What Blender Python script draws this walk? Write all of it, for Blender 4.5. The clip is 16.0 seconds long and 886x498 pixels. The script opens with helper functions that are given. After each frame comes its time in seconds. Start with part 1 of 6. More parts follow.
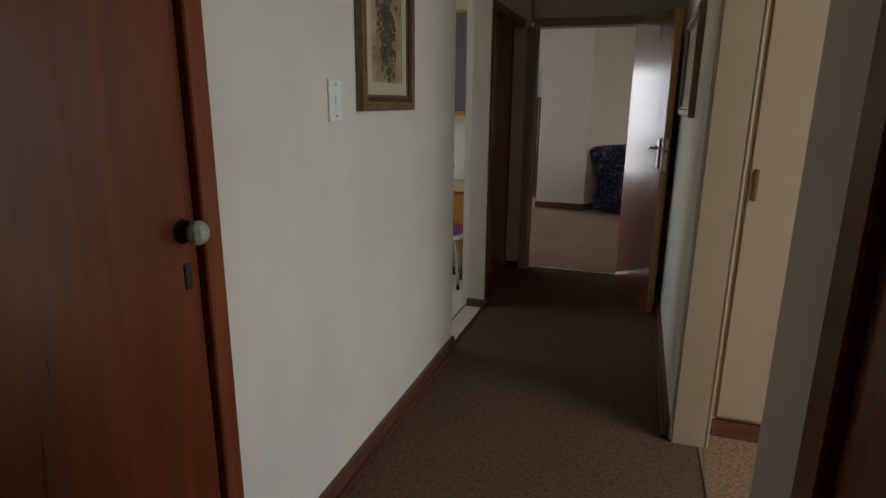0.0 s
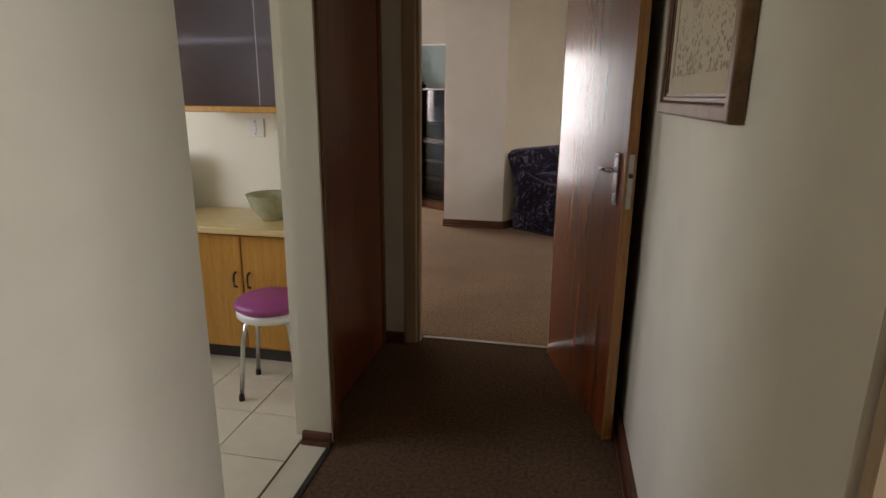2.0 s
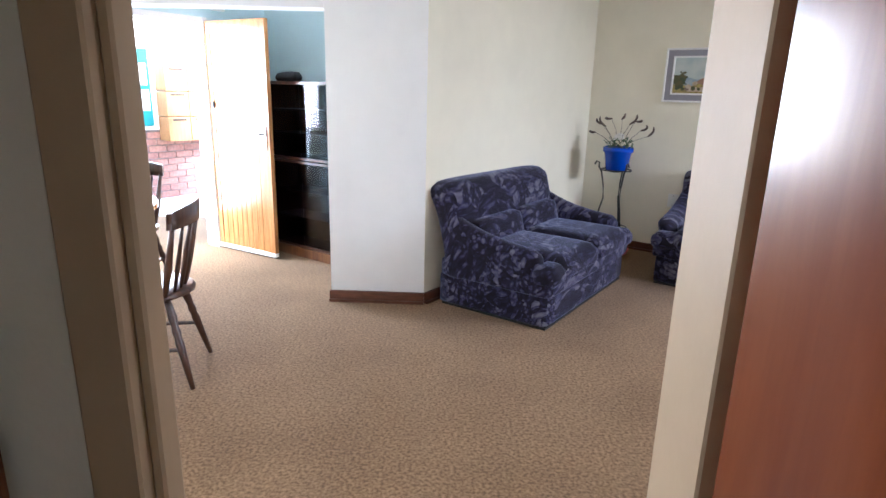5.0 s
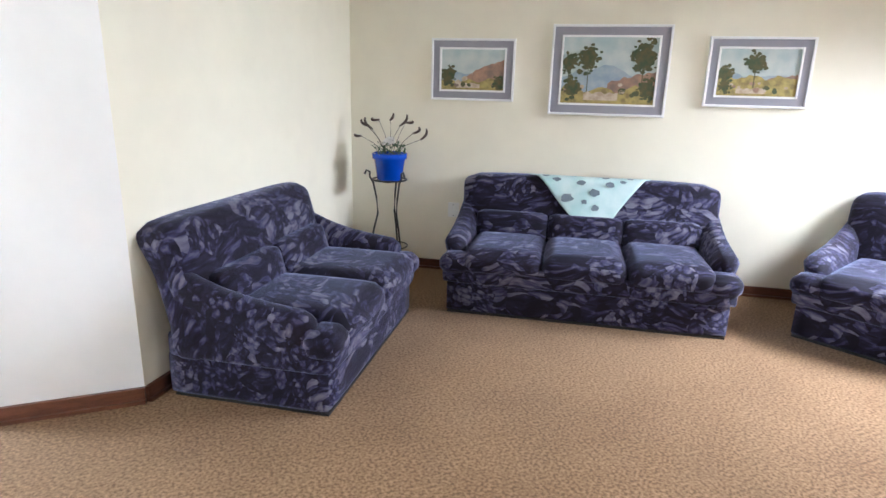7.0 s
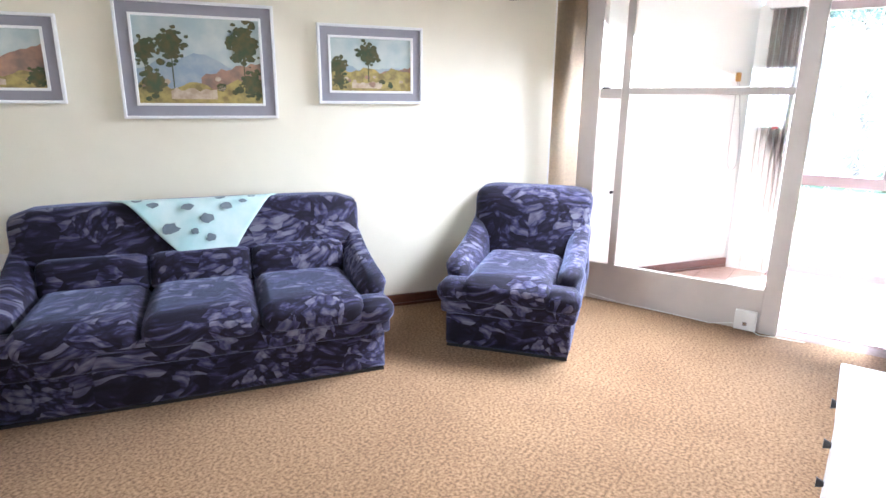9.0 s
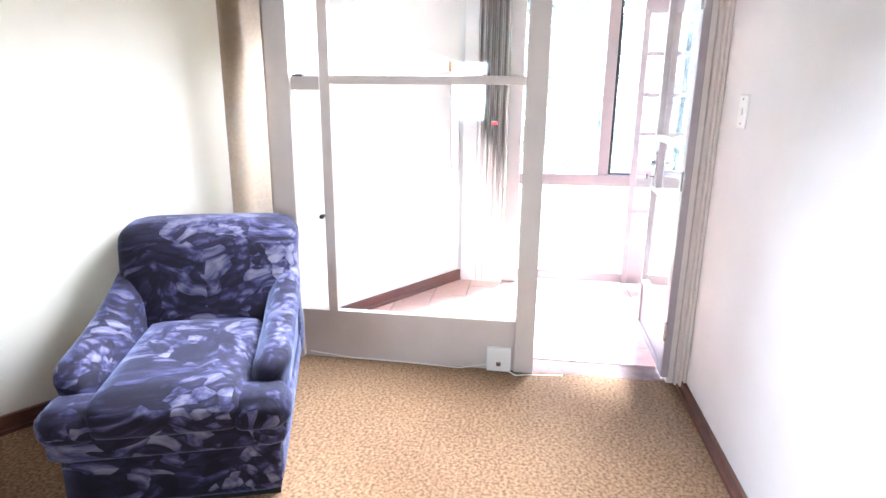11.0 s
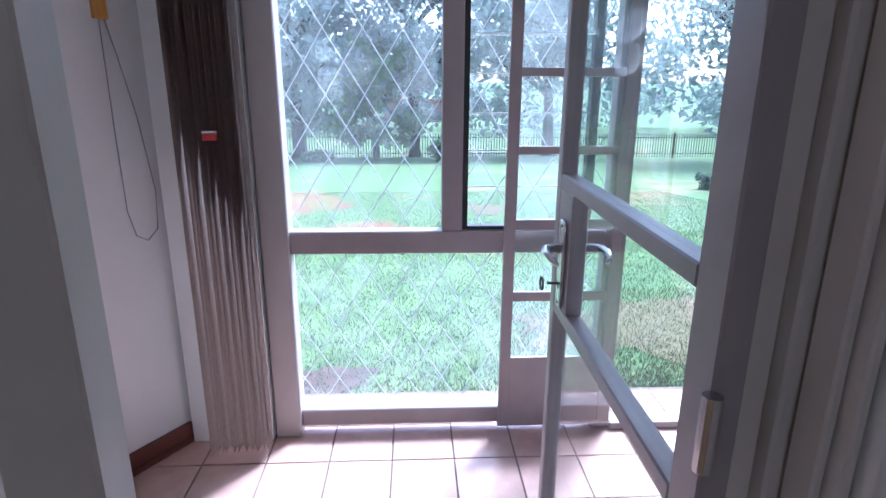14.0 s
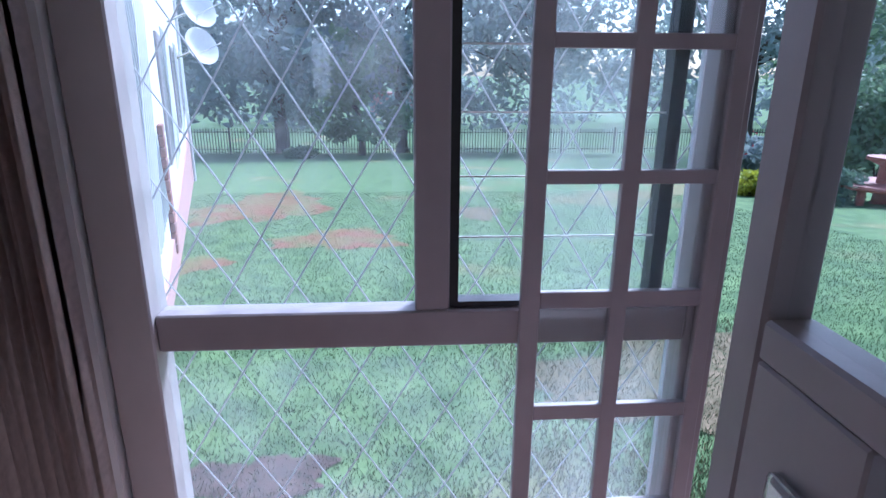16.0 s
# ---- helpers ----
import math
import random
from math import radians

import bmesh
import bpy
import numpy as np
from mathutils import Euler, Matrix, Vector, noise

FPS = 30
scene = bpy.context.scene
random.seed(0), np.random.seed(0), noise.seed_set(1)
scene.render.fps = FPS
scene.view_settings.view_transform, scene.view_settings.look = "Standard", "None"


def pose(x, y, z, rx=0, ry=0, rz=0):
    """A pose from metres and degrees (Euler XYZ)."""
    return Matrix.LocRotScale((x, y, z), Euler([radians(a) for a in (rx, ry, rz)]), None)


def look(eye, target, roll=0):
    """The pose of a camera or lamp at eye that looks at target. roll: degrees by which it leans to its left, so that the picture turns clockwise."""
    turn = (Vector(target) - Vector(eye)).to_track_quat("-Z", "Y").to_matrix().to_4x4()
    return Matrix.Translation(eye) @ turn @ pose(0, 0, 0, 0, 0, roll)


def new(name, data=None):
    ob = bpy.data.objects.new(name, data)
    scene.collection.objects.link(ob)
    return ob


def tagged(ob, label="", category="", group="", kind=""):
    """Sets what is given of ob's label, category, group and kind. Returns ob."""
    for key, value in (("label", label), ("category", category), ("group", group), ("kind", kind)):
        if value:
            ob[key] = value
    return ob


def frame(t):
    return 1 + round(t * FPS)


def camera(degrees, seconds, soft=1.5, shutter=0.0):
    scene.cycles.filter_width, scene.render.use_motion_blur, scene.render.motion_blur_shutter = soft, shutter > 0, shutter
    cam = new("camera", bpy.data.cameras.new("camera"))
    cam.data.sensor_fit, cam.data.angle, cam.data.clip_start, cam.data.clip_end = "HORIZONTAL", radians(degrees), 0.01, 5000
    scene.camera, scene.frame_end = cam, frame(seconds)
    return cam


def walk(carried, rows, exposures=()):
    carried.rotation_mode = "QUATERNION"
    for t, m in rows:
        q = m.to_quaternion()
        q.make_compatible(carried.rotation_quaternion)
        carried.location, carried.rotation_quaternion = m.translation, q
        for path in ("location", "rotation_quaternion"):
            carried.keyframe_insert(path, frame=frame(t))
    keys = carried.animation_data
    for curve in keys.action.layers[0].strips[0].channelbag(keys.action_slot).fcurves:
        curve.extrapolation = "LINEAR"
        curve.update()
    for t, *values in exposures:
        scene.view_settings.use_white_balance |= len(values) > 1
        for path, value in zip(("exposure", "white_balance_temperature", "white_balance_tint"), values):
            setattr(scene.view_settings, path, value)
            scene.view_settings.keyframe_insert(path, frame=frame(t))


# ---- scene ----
cam = camera(74.8, 16.0)
# seconds, eye x y z, yaw, pitch, roll
PATH = [
    (0, 0.934, -0.630, 1.392, 18.57, -14.40, -0.57),
    (0.5, 0.954, -0.247, 1.395, 16.98, -14.54, -0.75),
    (1, 0.907, 0.175, 1.382, 14.64, -14.59, -0.79),
    (1.5, 0.860, 0.650, 1.378, 13.26, -14.78, -0.60),
    (2, 0.830, 1.140, 1.374, 11.15, -14.93, -0.49),
    (2.5, 0.783, 1.624, 1.382, 9.51, -15.09, -0.60),
    (3, 0.763, 2.100, 1.377, 7.76, -15.24, -0.82),
    (3.5, 0.707, 2.497, 1.384, 6.26, -15.38, -1.27),
    (3.7, 0.684, 2.650, 1.393, 5.80, -15.44, -1.34),
    (5.8, 0.454, 3.884, 1.404, -2.88, -15.11, -1.38),
    (6, 0.469, 3.988, 1.410, -4.62, -15.15, -1.37),
    (6.5, 0.544, 4.229, 1.422, -12.29, -15.29, -1.27),
    (7, 0.658, 4.447, 1.424, -21.46, -15.31, -1.45),
    (7.5, 0.769, 4.642, 1.422, -31.82, -15.00, -1.32),
    (8, 0.928, 4.774, 1.412, -40.45, -14.79, -1.07),
    (8.5, 1.122, 4.876, 1.408, -47.63, -14.72, -0.84),
    (9, 1.351, 4.961, 1.403, -54.64, -14.63, -0.52),
    (9.2, 1.447, 4.993, 1.406, -57.43, -14.57, -0.45),
    (11.3, 2.679, 5.301, 1.391, -84.77, -15.02, -0.58),
    (11.5, 2.833, 5.312, 1.388, -86.62, -15.02, -0.53),
    (12, 3.236, 5.266, 1.386, -89.68, -15.09, -0.39),
    (12.5, 3.651, 5.156, 1.377, -91.23, -15.36, -0.38),
    (13, 4.041, 5.061, 1.376, -92.01, -15.53, -0.16),
    (13.5, 4.396, 4.954, 1.377, -92.57, -15.97, -0.34),
    (14, 4.717, 4.874, 1.377, -92.80, -16.28, -0.32),
    (14.5, 5.013, 4.830, 1.372, -92.86, -16.82, -0.41),
    (15, 5.245, 4.776, 1.367, -92.46, -16.97, -0.37),
    (15.5, 5.423, 4.773, 1.356, -92.92, -16.89, -0.34),
    (16, 5.601, 4.798, 1.341, -93.91, -16.83, -0.40),
]
EXPOSURES = [(0, 1.8, 6400, 13), (0.5, 1.65, 6200, 10), (1, 1.5, 6700, 14), (1.5, 1.9, 7500, 20), (2, 2.5, 7000, 19), (2.5, 3.2, 6300, 17), (3, 3.95, 6000, 15), (3.5, 4.15, 5700, 14), (6, 4.1, 5250, 11), (7, 4.5, 5350, 10), (8, 4.65, 5300, 11), (9, 4.6, 5200, 11), (11.5, 4.6, 5150, 12), (12, 4.3, 5150, 12), (12.5, 3.6, 5000, 12), (13, 2.85, 4900, 12), (13.5, 2.2, 4800, 12), (14, 1.9, 4650, 14), (14.5, 1.7, 4550, 15), (15.5, 1.2, 4600, 19), (16, 1.05, 4600, 18)]
walk(cam, [(t, pose(x, y, z, 90 + pitch, roll, yaw)) for t, x, y, z, yaw, pitch, roll in PATH], EXPOSURES)

# ---- light ----
world = bpy.data.worlds.new("world")
scene.world = world
world.use_nodes = True
wn = world.node_tree
sky = wn.nodes.new("ShaderNodeTexSky")
sky.sky_type = "NISHITA"
sky.sun_disc = False
sky.sun_elevation = radians(48)
sky.sun_rotation = radians(125)
sky.dust_density = 2.5
wn.links.new(sky.outputs[0], wn.nodes["Background"].inputs[0])
wn.nodes["Background"].inputs[1].default_value = 0.15


def sun_lamp(strength, angle, elevation, azimuth):
    lamp = bpy.data.lights.new("sun", "SUN")
    lamp.energy, lamp.angle, lamp.color = strength, radians(angle), (1.0, 0.95, 0.88)
    ob = new("sun", lamp)
    e, a = radians(elevation), radians(azimuth)
    way = Vector((math.sin(a) * math.cos(e), math.cos(a) * math.cos(e), math.sin(e)))
    ob.matrix_world = look(way * 30, (0, 0, 0))


def window_light(name, eye, target, width, height, power, color=(0.92, 0.96, 1.0), spread=180):
    lamp = bpy.data.lights.new(name, "AREA")
    lamp.spread = radians(spread)
    lamp.shape, lamp.size, lamp.size_y, lamp.energy, lamp.color = "RECTANGLE", width, height, power, color
    new(name, lamp).matrix_world = look(eye, target)


sun_lamp(3.2, 14, 48, 125)
window_light("daylight_lounge_window", (-3.55, 7.0, 1.45), (0.5, 6.6, 0.7), 1.7, 1.1, 15, (1.0, 0.96, 0.90))
window_light("daylight_partition", (5.12, 5.72, 1.75), (3.4, 6.3, 0.3), 1.45, 0.55, 5.6, (1.0, 0.96, 0.95), 115)
window_light("daylight_front_door", (-1.95, 8.20, 1.1), (-1.0, 7.55, 0.9), 0.8, 1.7, 5)
window_light("daylight_side_room", (3.5, 0.6, 1.45), (0.0, 0.7, 1.0), 1.3, 1.1, 9.5, (0.84, 0.93, 1.0))
window_light("daylight_kitchen", (-2.4, 2.6, 1.5), (-0.6, 3.2, 1.0), 1.2, 1.0, 3.6)

# ---- materials ----
MATS = {}


def material(name, color, rough=0.6, metal=0.0, grain=0.0, scale=20.0, bump=0.0, bump_scale=200.0, color2=None, stain=0.0, spec=0.5, sheen=0.0, coords="Object", stretch=(1, 1, 1), vary=0.0):
    m = bpy.data.materials.new(name)
    m.use_nodes = True
    nt = m.node_tree
    b = nt.nodes["Principled BSDF"]
    b.inputs["Roughness"].default_value = rough
    b.inputs["Metallic"].default_value = metal
    b.inputs["Specular IOR Level"].default_value = spec
    if sheen:
        b.inputs["Sheen Weight"].default_value = sheen
        b.inputs["Sheen Roughness"].default_value = 0.4
    tc = nt.nodes.new("ShaderNodeTexCoord")
    mp = nt.nodes.new("ShaderNodeMapping")
    mp.inputs["Scale"].default_value = stretch
    nt.links.new(tc.outputs[coords], mp.inputs[0])
    c2 = color2 or tuple(c * (1 - grain) for c in color)
    n1 = nt.nodes.new("ShaderNodeTexNoise")
    n1.inputs["Scale"].default_value, n1.inputs["Detail"].default_value = scale, 6
    nt.links.new(mp.outputs[0], n1.inputs[0])
    r1 = nt.nodes.new("ShaderNodeValToRGB")
    r1.color_ramp.elements[0].position, r1.color_ramp.elements[1].position = 0.35, 0.65
    r1.color_ramp.elements[0].color, r1.color_ramp.elements[1].color = (*c2, 1), (*color, 1)
    nt.links.new(n1.outputs[0], r1.inputs[0])
    out = r1.outputs[0]
    if stain:
        n2 = nt.nodes.new("ShaderNodeTexNoise")
        n2.inputs["Scale"].default_value, n2.inputs["Detail"].default_value = 1.7, 4
        nt.links.new(tc.outputs[coords], n2.inputs[0])
        mix = nt.nodes.new("ShaderNodeMix")
        mix.data_type, mix.blend_type = "RGBA", "MULTIPLY"
        mr = nt.nodes.new("ShaderNodeMapRange")
        mr.inputs["From Min"].default_value, mr.inputs["From Max"].default_value = 0.42, 0.7
        mr.inputs["To Min"].default_value, mr.inputs["To Max"].default_value = 0.0, stain
        nt.links.new(n2.outputs[0], mr.inputs[0])
        nt.links.new(mr.outputs[0], mix.inputs[0])
        nt.links.new(out, mix.inputs[6])
        mix.inputs[7].default_value = (0.55, 0.5, 0.45, 1)
        out = mix.outputs[2]
    if vary:
        oi = nt.nodes.new("ShaderNodeObjectInfo")
        hsv = nt.nodes.new("ShaderNodeHueSaturation")
        mv = nt.nodes.new("ShaderNodeMapRange")
        mv.inputs["To Min"].default_value, mv.inputs["To Max"].default_value = 1 - vary, 1 + vary
        nt.links.new(oi.outputs["Random"], mv.inputs[0])
        nt.links.new(mv.outputs[0], hsv.inputs["Value"])
        nt.links.new(out, hsv.inputs["Color"])
        out = hsv.outputs[0]
    nt.links.new(out, b.inputs["Base Color"])
    if bump:
        n3 = nt.nodes.new("ShaderNodeTexNoise")
        n3.inputs["Scale"].default_value, n3.inputs["Detail"].default_value = bump_scale, 3
        nt.links.new(mp.outputs[0], n3.inputs[0])
        bp = nt.nodes.new("ShaderNodeBump")
        bp.inputs["Strength"].default_value, bp.inputs["Distance"].default_value = bump, 0.004
        nt.links.new(n3.outputs[0], bp.inputs["Height"])
        nt.links.new(bp.outputs[0], b.inputs["Normal"])
    MATS[name] = m
    return m


def glass(name, rough=0.0, tint=(0.97, 0.99, 0.98), bump=0.0, dust_veil=0.0):
    m = bpy.data.materials.new(name)
    m.use_nodes = True
    nt = m.node_tree
    nt.nodes.remove(nt.nodes["Principled BSDF"])
    tr = nt.nodes.new("ShaderNodeBsdfTransparent")
    tr.inputs[0].default_value = (*tint, 1)
    gl = nt.nodes.new("ShaderNodeBsdfGlossy")
    gl.inputs["Roughness"].default_value = 0.02 + rough
    lw = nt.nodes.new("ShaderNodeLayerWeight")
    pw = nt.nodes.new("ShaderNodeMath")
    pw.operation = "POWER"
    pw.inputs[1].default_value = 4.0
    nt.links.new(lw.outputs["Facing"], pw.inputs[0])
    fr = nt.nodes.new("ShaderNodeMath")
    fr.operation = "MULTIPLY_ADD"
    fr.inputs[1].default_value, fr.inputs[2].default_value = 0.35, 0.02
    nt.links.new(pw.outputs[0], fr.inputs[0])
    mx = nt.nodes.new("ShaderNodeMixShader")
    nt.links.new(fr.outputs[0], mx.inputs[0])
    nt.links.new(tr.outputs[0], mx.inputs[1])
    nt.links.new(gl.outputs[0], mx.inputs[2])
    last = mx
    if dust_veil:
        # smears and dusty film catch light behind the pane; also stands for haze
        film_coat = nt.nodes.new("ShaderNodeBsdfTranslucent")
        film_coat.inputs[0].default_value = (0.8, 0.8, 0.8, 1)
        co = nt.nodes.new("ShaderNodeTexCoord")
        smear = nt.nodes.new("ShaderNodeTexNoise")
        smear.inputs["Scale"].default_value, smear.inputs["Detail"].default_value, smear.inputs["Distortion"].default_value = 3.5, 5, 1.5
        nt.links.new(co.outputs["Object"], smear.inputs[0])
        amount = nt.nodes.new("ShaderNodeMapRange")
        amount.inputs["From Min"].default_value, amount.inputs["From Max"].default_value = 0.35, 0.7
        amount.inputs["To Min"].default_value, amount.inputs["To Max"].default_value = dust_veil * 0.35, dust_veil
        nt.links.new(smear.outputs[0], amount.inputs[0])
        coated = nt.nodes.new("ShaderNodeMixShader")
        nt.links.new(amount.outputs[0], coated.inputs[0])
        nt.links.new(mx.outputs[0], coated.inputs[1])
        nt.links.new(film_coat.outputs[0], coated.inputs[2])
        last = coated
    if bump:
        df = nt.nodes.new("ShaderNodeBsdfTranslucent")
        df.inputs[0].default_value = (0.55, 0.55, 0.6, 1)
        mx2 = nt.nodes.new("ShaderNodeMixShader")
        vo = nt.nodes.new("ShaderNodeTexVoronoi")
        vo.inputs["Scale"].default_value = 60
        tc = nt.nodes.new("ShaderNodeTexCoord")
        nt.links.new(tc.outputs["Object"], vo.inputs["Vector"])
        bp = nt.nodes.new("ShaderNodeBump")
        bp.inputs["Strength"].default_value = bump
        nt.links.new(vo.outputs["Distance"], bp.inputs["Height"])
        nt.links.new(bp.outputs[0], gl.inputs["Normal"])
        mx2.inputs[0].default_value = 0.6
        nt.links.new(mx.outputs[0], mx2.inputs[1])
        nt.links.new(df.outputs[0], mx2.inputs[2])
        last = mx2
    nt.links.new(last.outputs[0], nt.nodes["Material Output"].inputs[0])
    MATS[name] = m
    return m


def wood(name, dark, light, rough=0.35, stretch=(14, 14, 1.0), scale=3.0, spec=0.5, coat=0.0, pores=0.15):
    m = bpy.data.materials.new(name)
    m.use_nodes = True
    nt = m.node_tree
    b = nt.nodes["Principled BSDF"]
    b.inputs["Roughness"].default_value = rough
    b.inputs["Specular IOR Level"].default_value = spec
    b.inputs["Coat Weight"].default_value = coat
    b.inputs["Coat Roughness"].default_value = 0.15
    tc = nt.nodes.new("ShaderNodeTexCoord")
    mp = nt.nodes.new("ShaderNodeMapping")
    mp.inputs["Scale"].default_value = stretch
    nt.links.new(tc.outputs["Object"], mp.inputs[0])
    n1 = nt.nodes.new("ShaderNodeTexNoise")
    n1.inputs["Scale"].default_value, n1.inputs["Detail"].default_value, n1.inputs["Distortion"].default_value = scale, 5, 0.6
    nt.links.new(mp.outputs[0], n1.inputs[0])
    r = nt.nodes.new("ShaderNodeValToRGB")
    r.color_ramp.elements[0].position, r.color_ramp.elements[1].position = 0.3, 0.7
    r.color_ramp.elements[0].color, r.color_ramp.elements[1].color = (*dark, 1), (*light, 1)
    nt.links.new(n1.outputs[0], r.inputs[0])
    n2 = nt.nodes.new("ShaderNodeTexNoise")
    n2.inputs["Scale"].default_value, n2.inputs["Detail"].default_value = scale * 9, 4
    nt.links.new(mp.outputs[0], n2.inputs[0])
    mix = nt.nodes.new("ShaderNodeMix")
    mix.data_type, mix.blend_type = "RGBA", "MULTIPLY"
    mr = nt.nodes.new("ShaderNodeMapRange")
    mr.inputs["From Min"].default_value, mr.inputs["From Max"].default_value = 0.45, 0.75
    mr.inputs["To Max"].default_value = pores * 3
    nt.links.new(n2.outputs[0], mr.inputs[0])
    nt.links.new(mr.outputs[0], mix.inputs[0])
    nt.links.new(r.outputs[0], mix.inputs[6])
    mix.inputs[7].default_value = (0.45, 0.4, 0.38, 1)
    nt.links.new(mix.outputs[2], b.inputs["Base Color"])
    rr = nt.nodes.new("ShaderNodeMapRange")
    rr.inputs["To Min"].default_value, rr.inputs["To Max"].default_value = rough * 0.9, rough * 1.15
    nt.links.new(n1.outputs[0], rr.inputs[0])
    nt.links.new(rr.outputs[0], b.inputs["Roughness"])
    bp = nt.nodes.new("ShaderNodeBump")
    bp.inputs["Strength"].default_value, bp.inputs["Distance"].default_value = 0.025, 0.001
    nt.links.new(n2.outputs[0], bp.inputs["Height"])
    if not coat:
        nt.links.new(bp.outputs[0], b.inputs["Normal"])
    MATS[name] = m
    return m


def upholstery():
    """Velvet with fans of brush-stroke feathers in navy, violet and grey."""
    m = bpy.data.materials.new("leaf_velvet")
    m.use_nodes = True
    nt = m.node_tree
    link = nt.links.new
    b = nt.nodes["Principled BSDF"]
    b.inputs["Roughness"].default_value = 0.8
    b.inputs["Specular IOR Level"].default_value = 0.2
    b.inputs["Sheen Weight"].default_value = 0.32
    b.inputs["Sheen Roughness"].default_value = 0.35
    b.inputs["Sheen Tint"].default_value = (0.55, 0.62, 0.95, 1)
    tc = nt.nodes.new("ShaderNodeTexCoord")

    def noise(scale, detail, vec):
        n = nt.nodes.new("ShaderNodeTexNoise")
        n.inputs["Scale"].default_value, n.inputs["Detail"].default_value = scale, detail
        link(vec, n.inputs[0])
        return n

    def vmath(op, a, other=None, scale=None):
        n = nt.nodes.new("ShaderNodeVectorMath")
        n.operation = op
        link(a, n.inputs[0])
        if isinstance(other, tuple):
            n.inputs[1].default_value = other
        elif other:
            link(other, n.inputs[1])
        if scale is not None:
            n.inputs["Scale"].default_value = scale
        return n.outputs[0]

    def ranged(value, a, b_, lo, hi):
        n = nt.nodes.new("ShaderNodeMapRange")
        for key, x in (("From Min", a), ("From Max", b_), ("To Min", lo), ("To Max", hi)):
            n.inputs[key].default_value = x
        link(value, n.inputs[0])
        return n.outputs[0]

    def maths(op, a, c):
        n = nt.nodes.new("ShaderNodeMath")
        n.operation = op
        link(a, n.inputs[0])
        if isinstance(c, float):
            n.inputs[1].default_value = c
        else:
            link(c, n.inputs[1])
        return n.outputs[0]

    def warped(vec, scale, amount):
        off = vmath("SUBTRACT", noise(scale, 2, vec).outputs["Color"], (0.5, 0.5, 0.5))
        return vmath("ADD", vec, vmath("SCALE", off, scale=amount))

    wavy = warped(tc.outputs["Object"], 3.2, 0.17)
    # fans: coarse cells, each with its own direction of stroke
    fan = nt.nodes.new("ShaderNodeTexVoronoi")
    fan.inputs["Scale"].default_value = 4.4
    link(warped(wavy, 9.0, 0.07), fan.inputs["Vector"])
    sep = nt.nodes.new("ShaderNodeSeparateColor")
    link(fan.outputs["Color"], sep.inputs[0])
    turn = nt.nodes.new("ShaderNodeVectorRotate")
    turn.inputs["Axis"].default_value = (0.55, 0.62, 0.56)
    link(wavy, turn.inputs["Vector"])
    link(ranged(sep.outputs[0], 0, 1, -1.5, 1.5), turn.inputs["Angle"])
    stretch = nt.nodes.new("ShaderNodeMapping")
    stretch.inputs["Rotation"].default_value = (0.4, 0.5, 0.3)
    stretch.inputs["Scale"].default_value = (4.6, 30.0, 30.0)
    link(turn.outputs[0], stretch.inputs[0])
    stroke = nt.nodes.new("ShaderNodeTexVoronoi")
    stroke.inputs["Scale"].default_value = 1.0
    link(stretch.outputs[0], stroke.inputs["Vector"])
    tone = nt.nodes.new("ShaderNodeSeparateColor")
    link(stroke.outputs["Color"], tone.inputs[0])
    hatch = noise(1.6, 4, stretch.outputs[0]).outputs[0]
    level = maths("ADD", maths("MULTIPLY", tone.outputs[0], 0.40), maths("ADD", maths("MULTIPLY", hatch, 0.68), maths("MULTIPLY", sep.outputs[1], 0.28)))
    level = maths("SUBTRACT", level, maths("MULTIPLY", ranged(stroke.outputs["Distance"], 0.25, 0.8, 0, 1), 0.18))
    ramp = nt.nodes.new("ShaderNodeValToRGB")
    stops = [(0.42, (0.007, 0.005, 0.011)), (0.62, (0.014, 0.011, 0.026)), (0.72, (0.036, 0.034, 0.080)), (0.82, (0.085, 0.078, 0.115)), (0.98, (0.15, 0.145, 0.18))]
    while len(ramp.color_ramp.elements) < len(stops):
        ramp.color_ramp.elements.new(0.5)
    for el, (p, c) in zip(ramp.color_ramp.elements, stops):
        el.position, el.color = p, (*c, 1)
    link(level, ramp.inputs[0])
    link(ramp.outputs[0], b.inputs["Base Color"])
    bp = nt.nodes.new("ShaderNodeBump")
    bp.inputs["Strength"].default_value, bp.inputs["Distance"].default_value = 0.3, 0.003
    link(maths("ADD", noise(350, 2, tc.outputs["Object"]).outputs[0], maths("MULTIPLY", noise(14, 3, tc.outputs["Object"]).outputs[0], 1.5)), bp.inputs["Height"])
    link(bp.outputs[0], b.inputs["Normal"])
    MATS["leaf_velvet"] = m


material("cream_wall", (0.80, 0.75, 0.60), 0.75, grain=0.03, scale=6, bump=0.12, bump_scale=90, stain=0.10)
material("hall_wall", (0.72, 0.68, 0.57), 0.7, grain=0.04, scale=6, bump=0.12, bump_scale=90, stain=0.16)
material("white_wall", (0.78, 0.765, 0.74), 0.7, grain=0.03, scale=6, bump=0.12, bump_scale=90, stain=0.08)
material("teal_wall", (0.55, 0.70, 0.72), 0.7, grain=0.03, scale=6, bump=0.12, bump_scale=90, stain=0.08)
material("kitchen_wall", (0.80, 0.76, 0.64), 0.6, grain=0.03, scale=6, bump=0.1, bump_scale=90)
material("ceiling_paint", (0.78, 0.76, 0.70), 0.85, grain=0.03, scale=6, bump=0.1)
material("carpet", (0.295, 0.184, 0.095), 0.95, color2=(0.125, 0.071, 0.033), scale=75, bump=0.2, bump_scale=150, stain=0.4, spec=0.1, sheen=0.15)
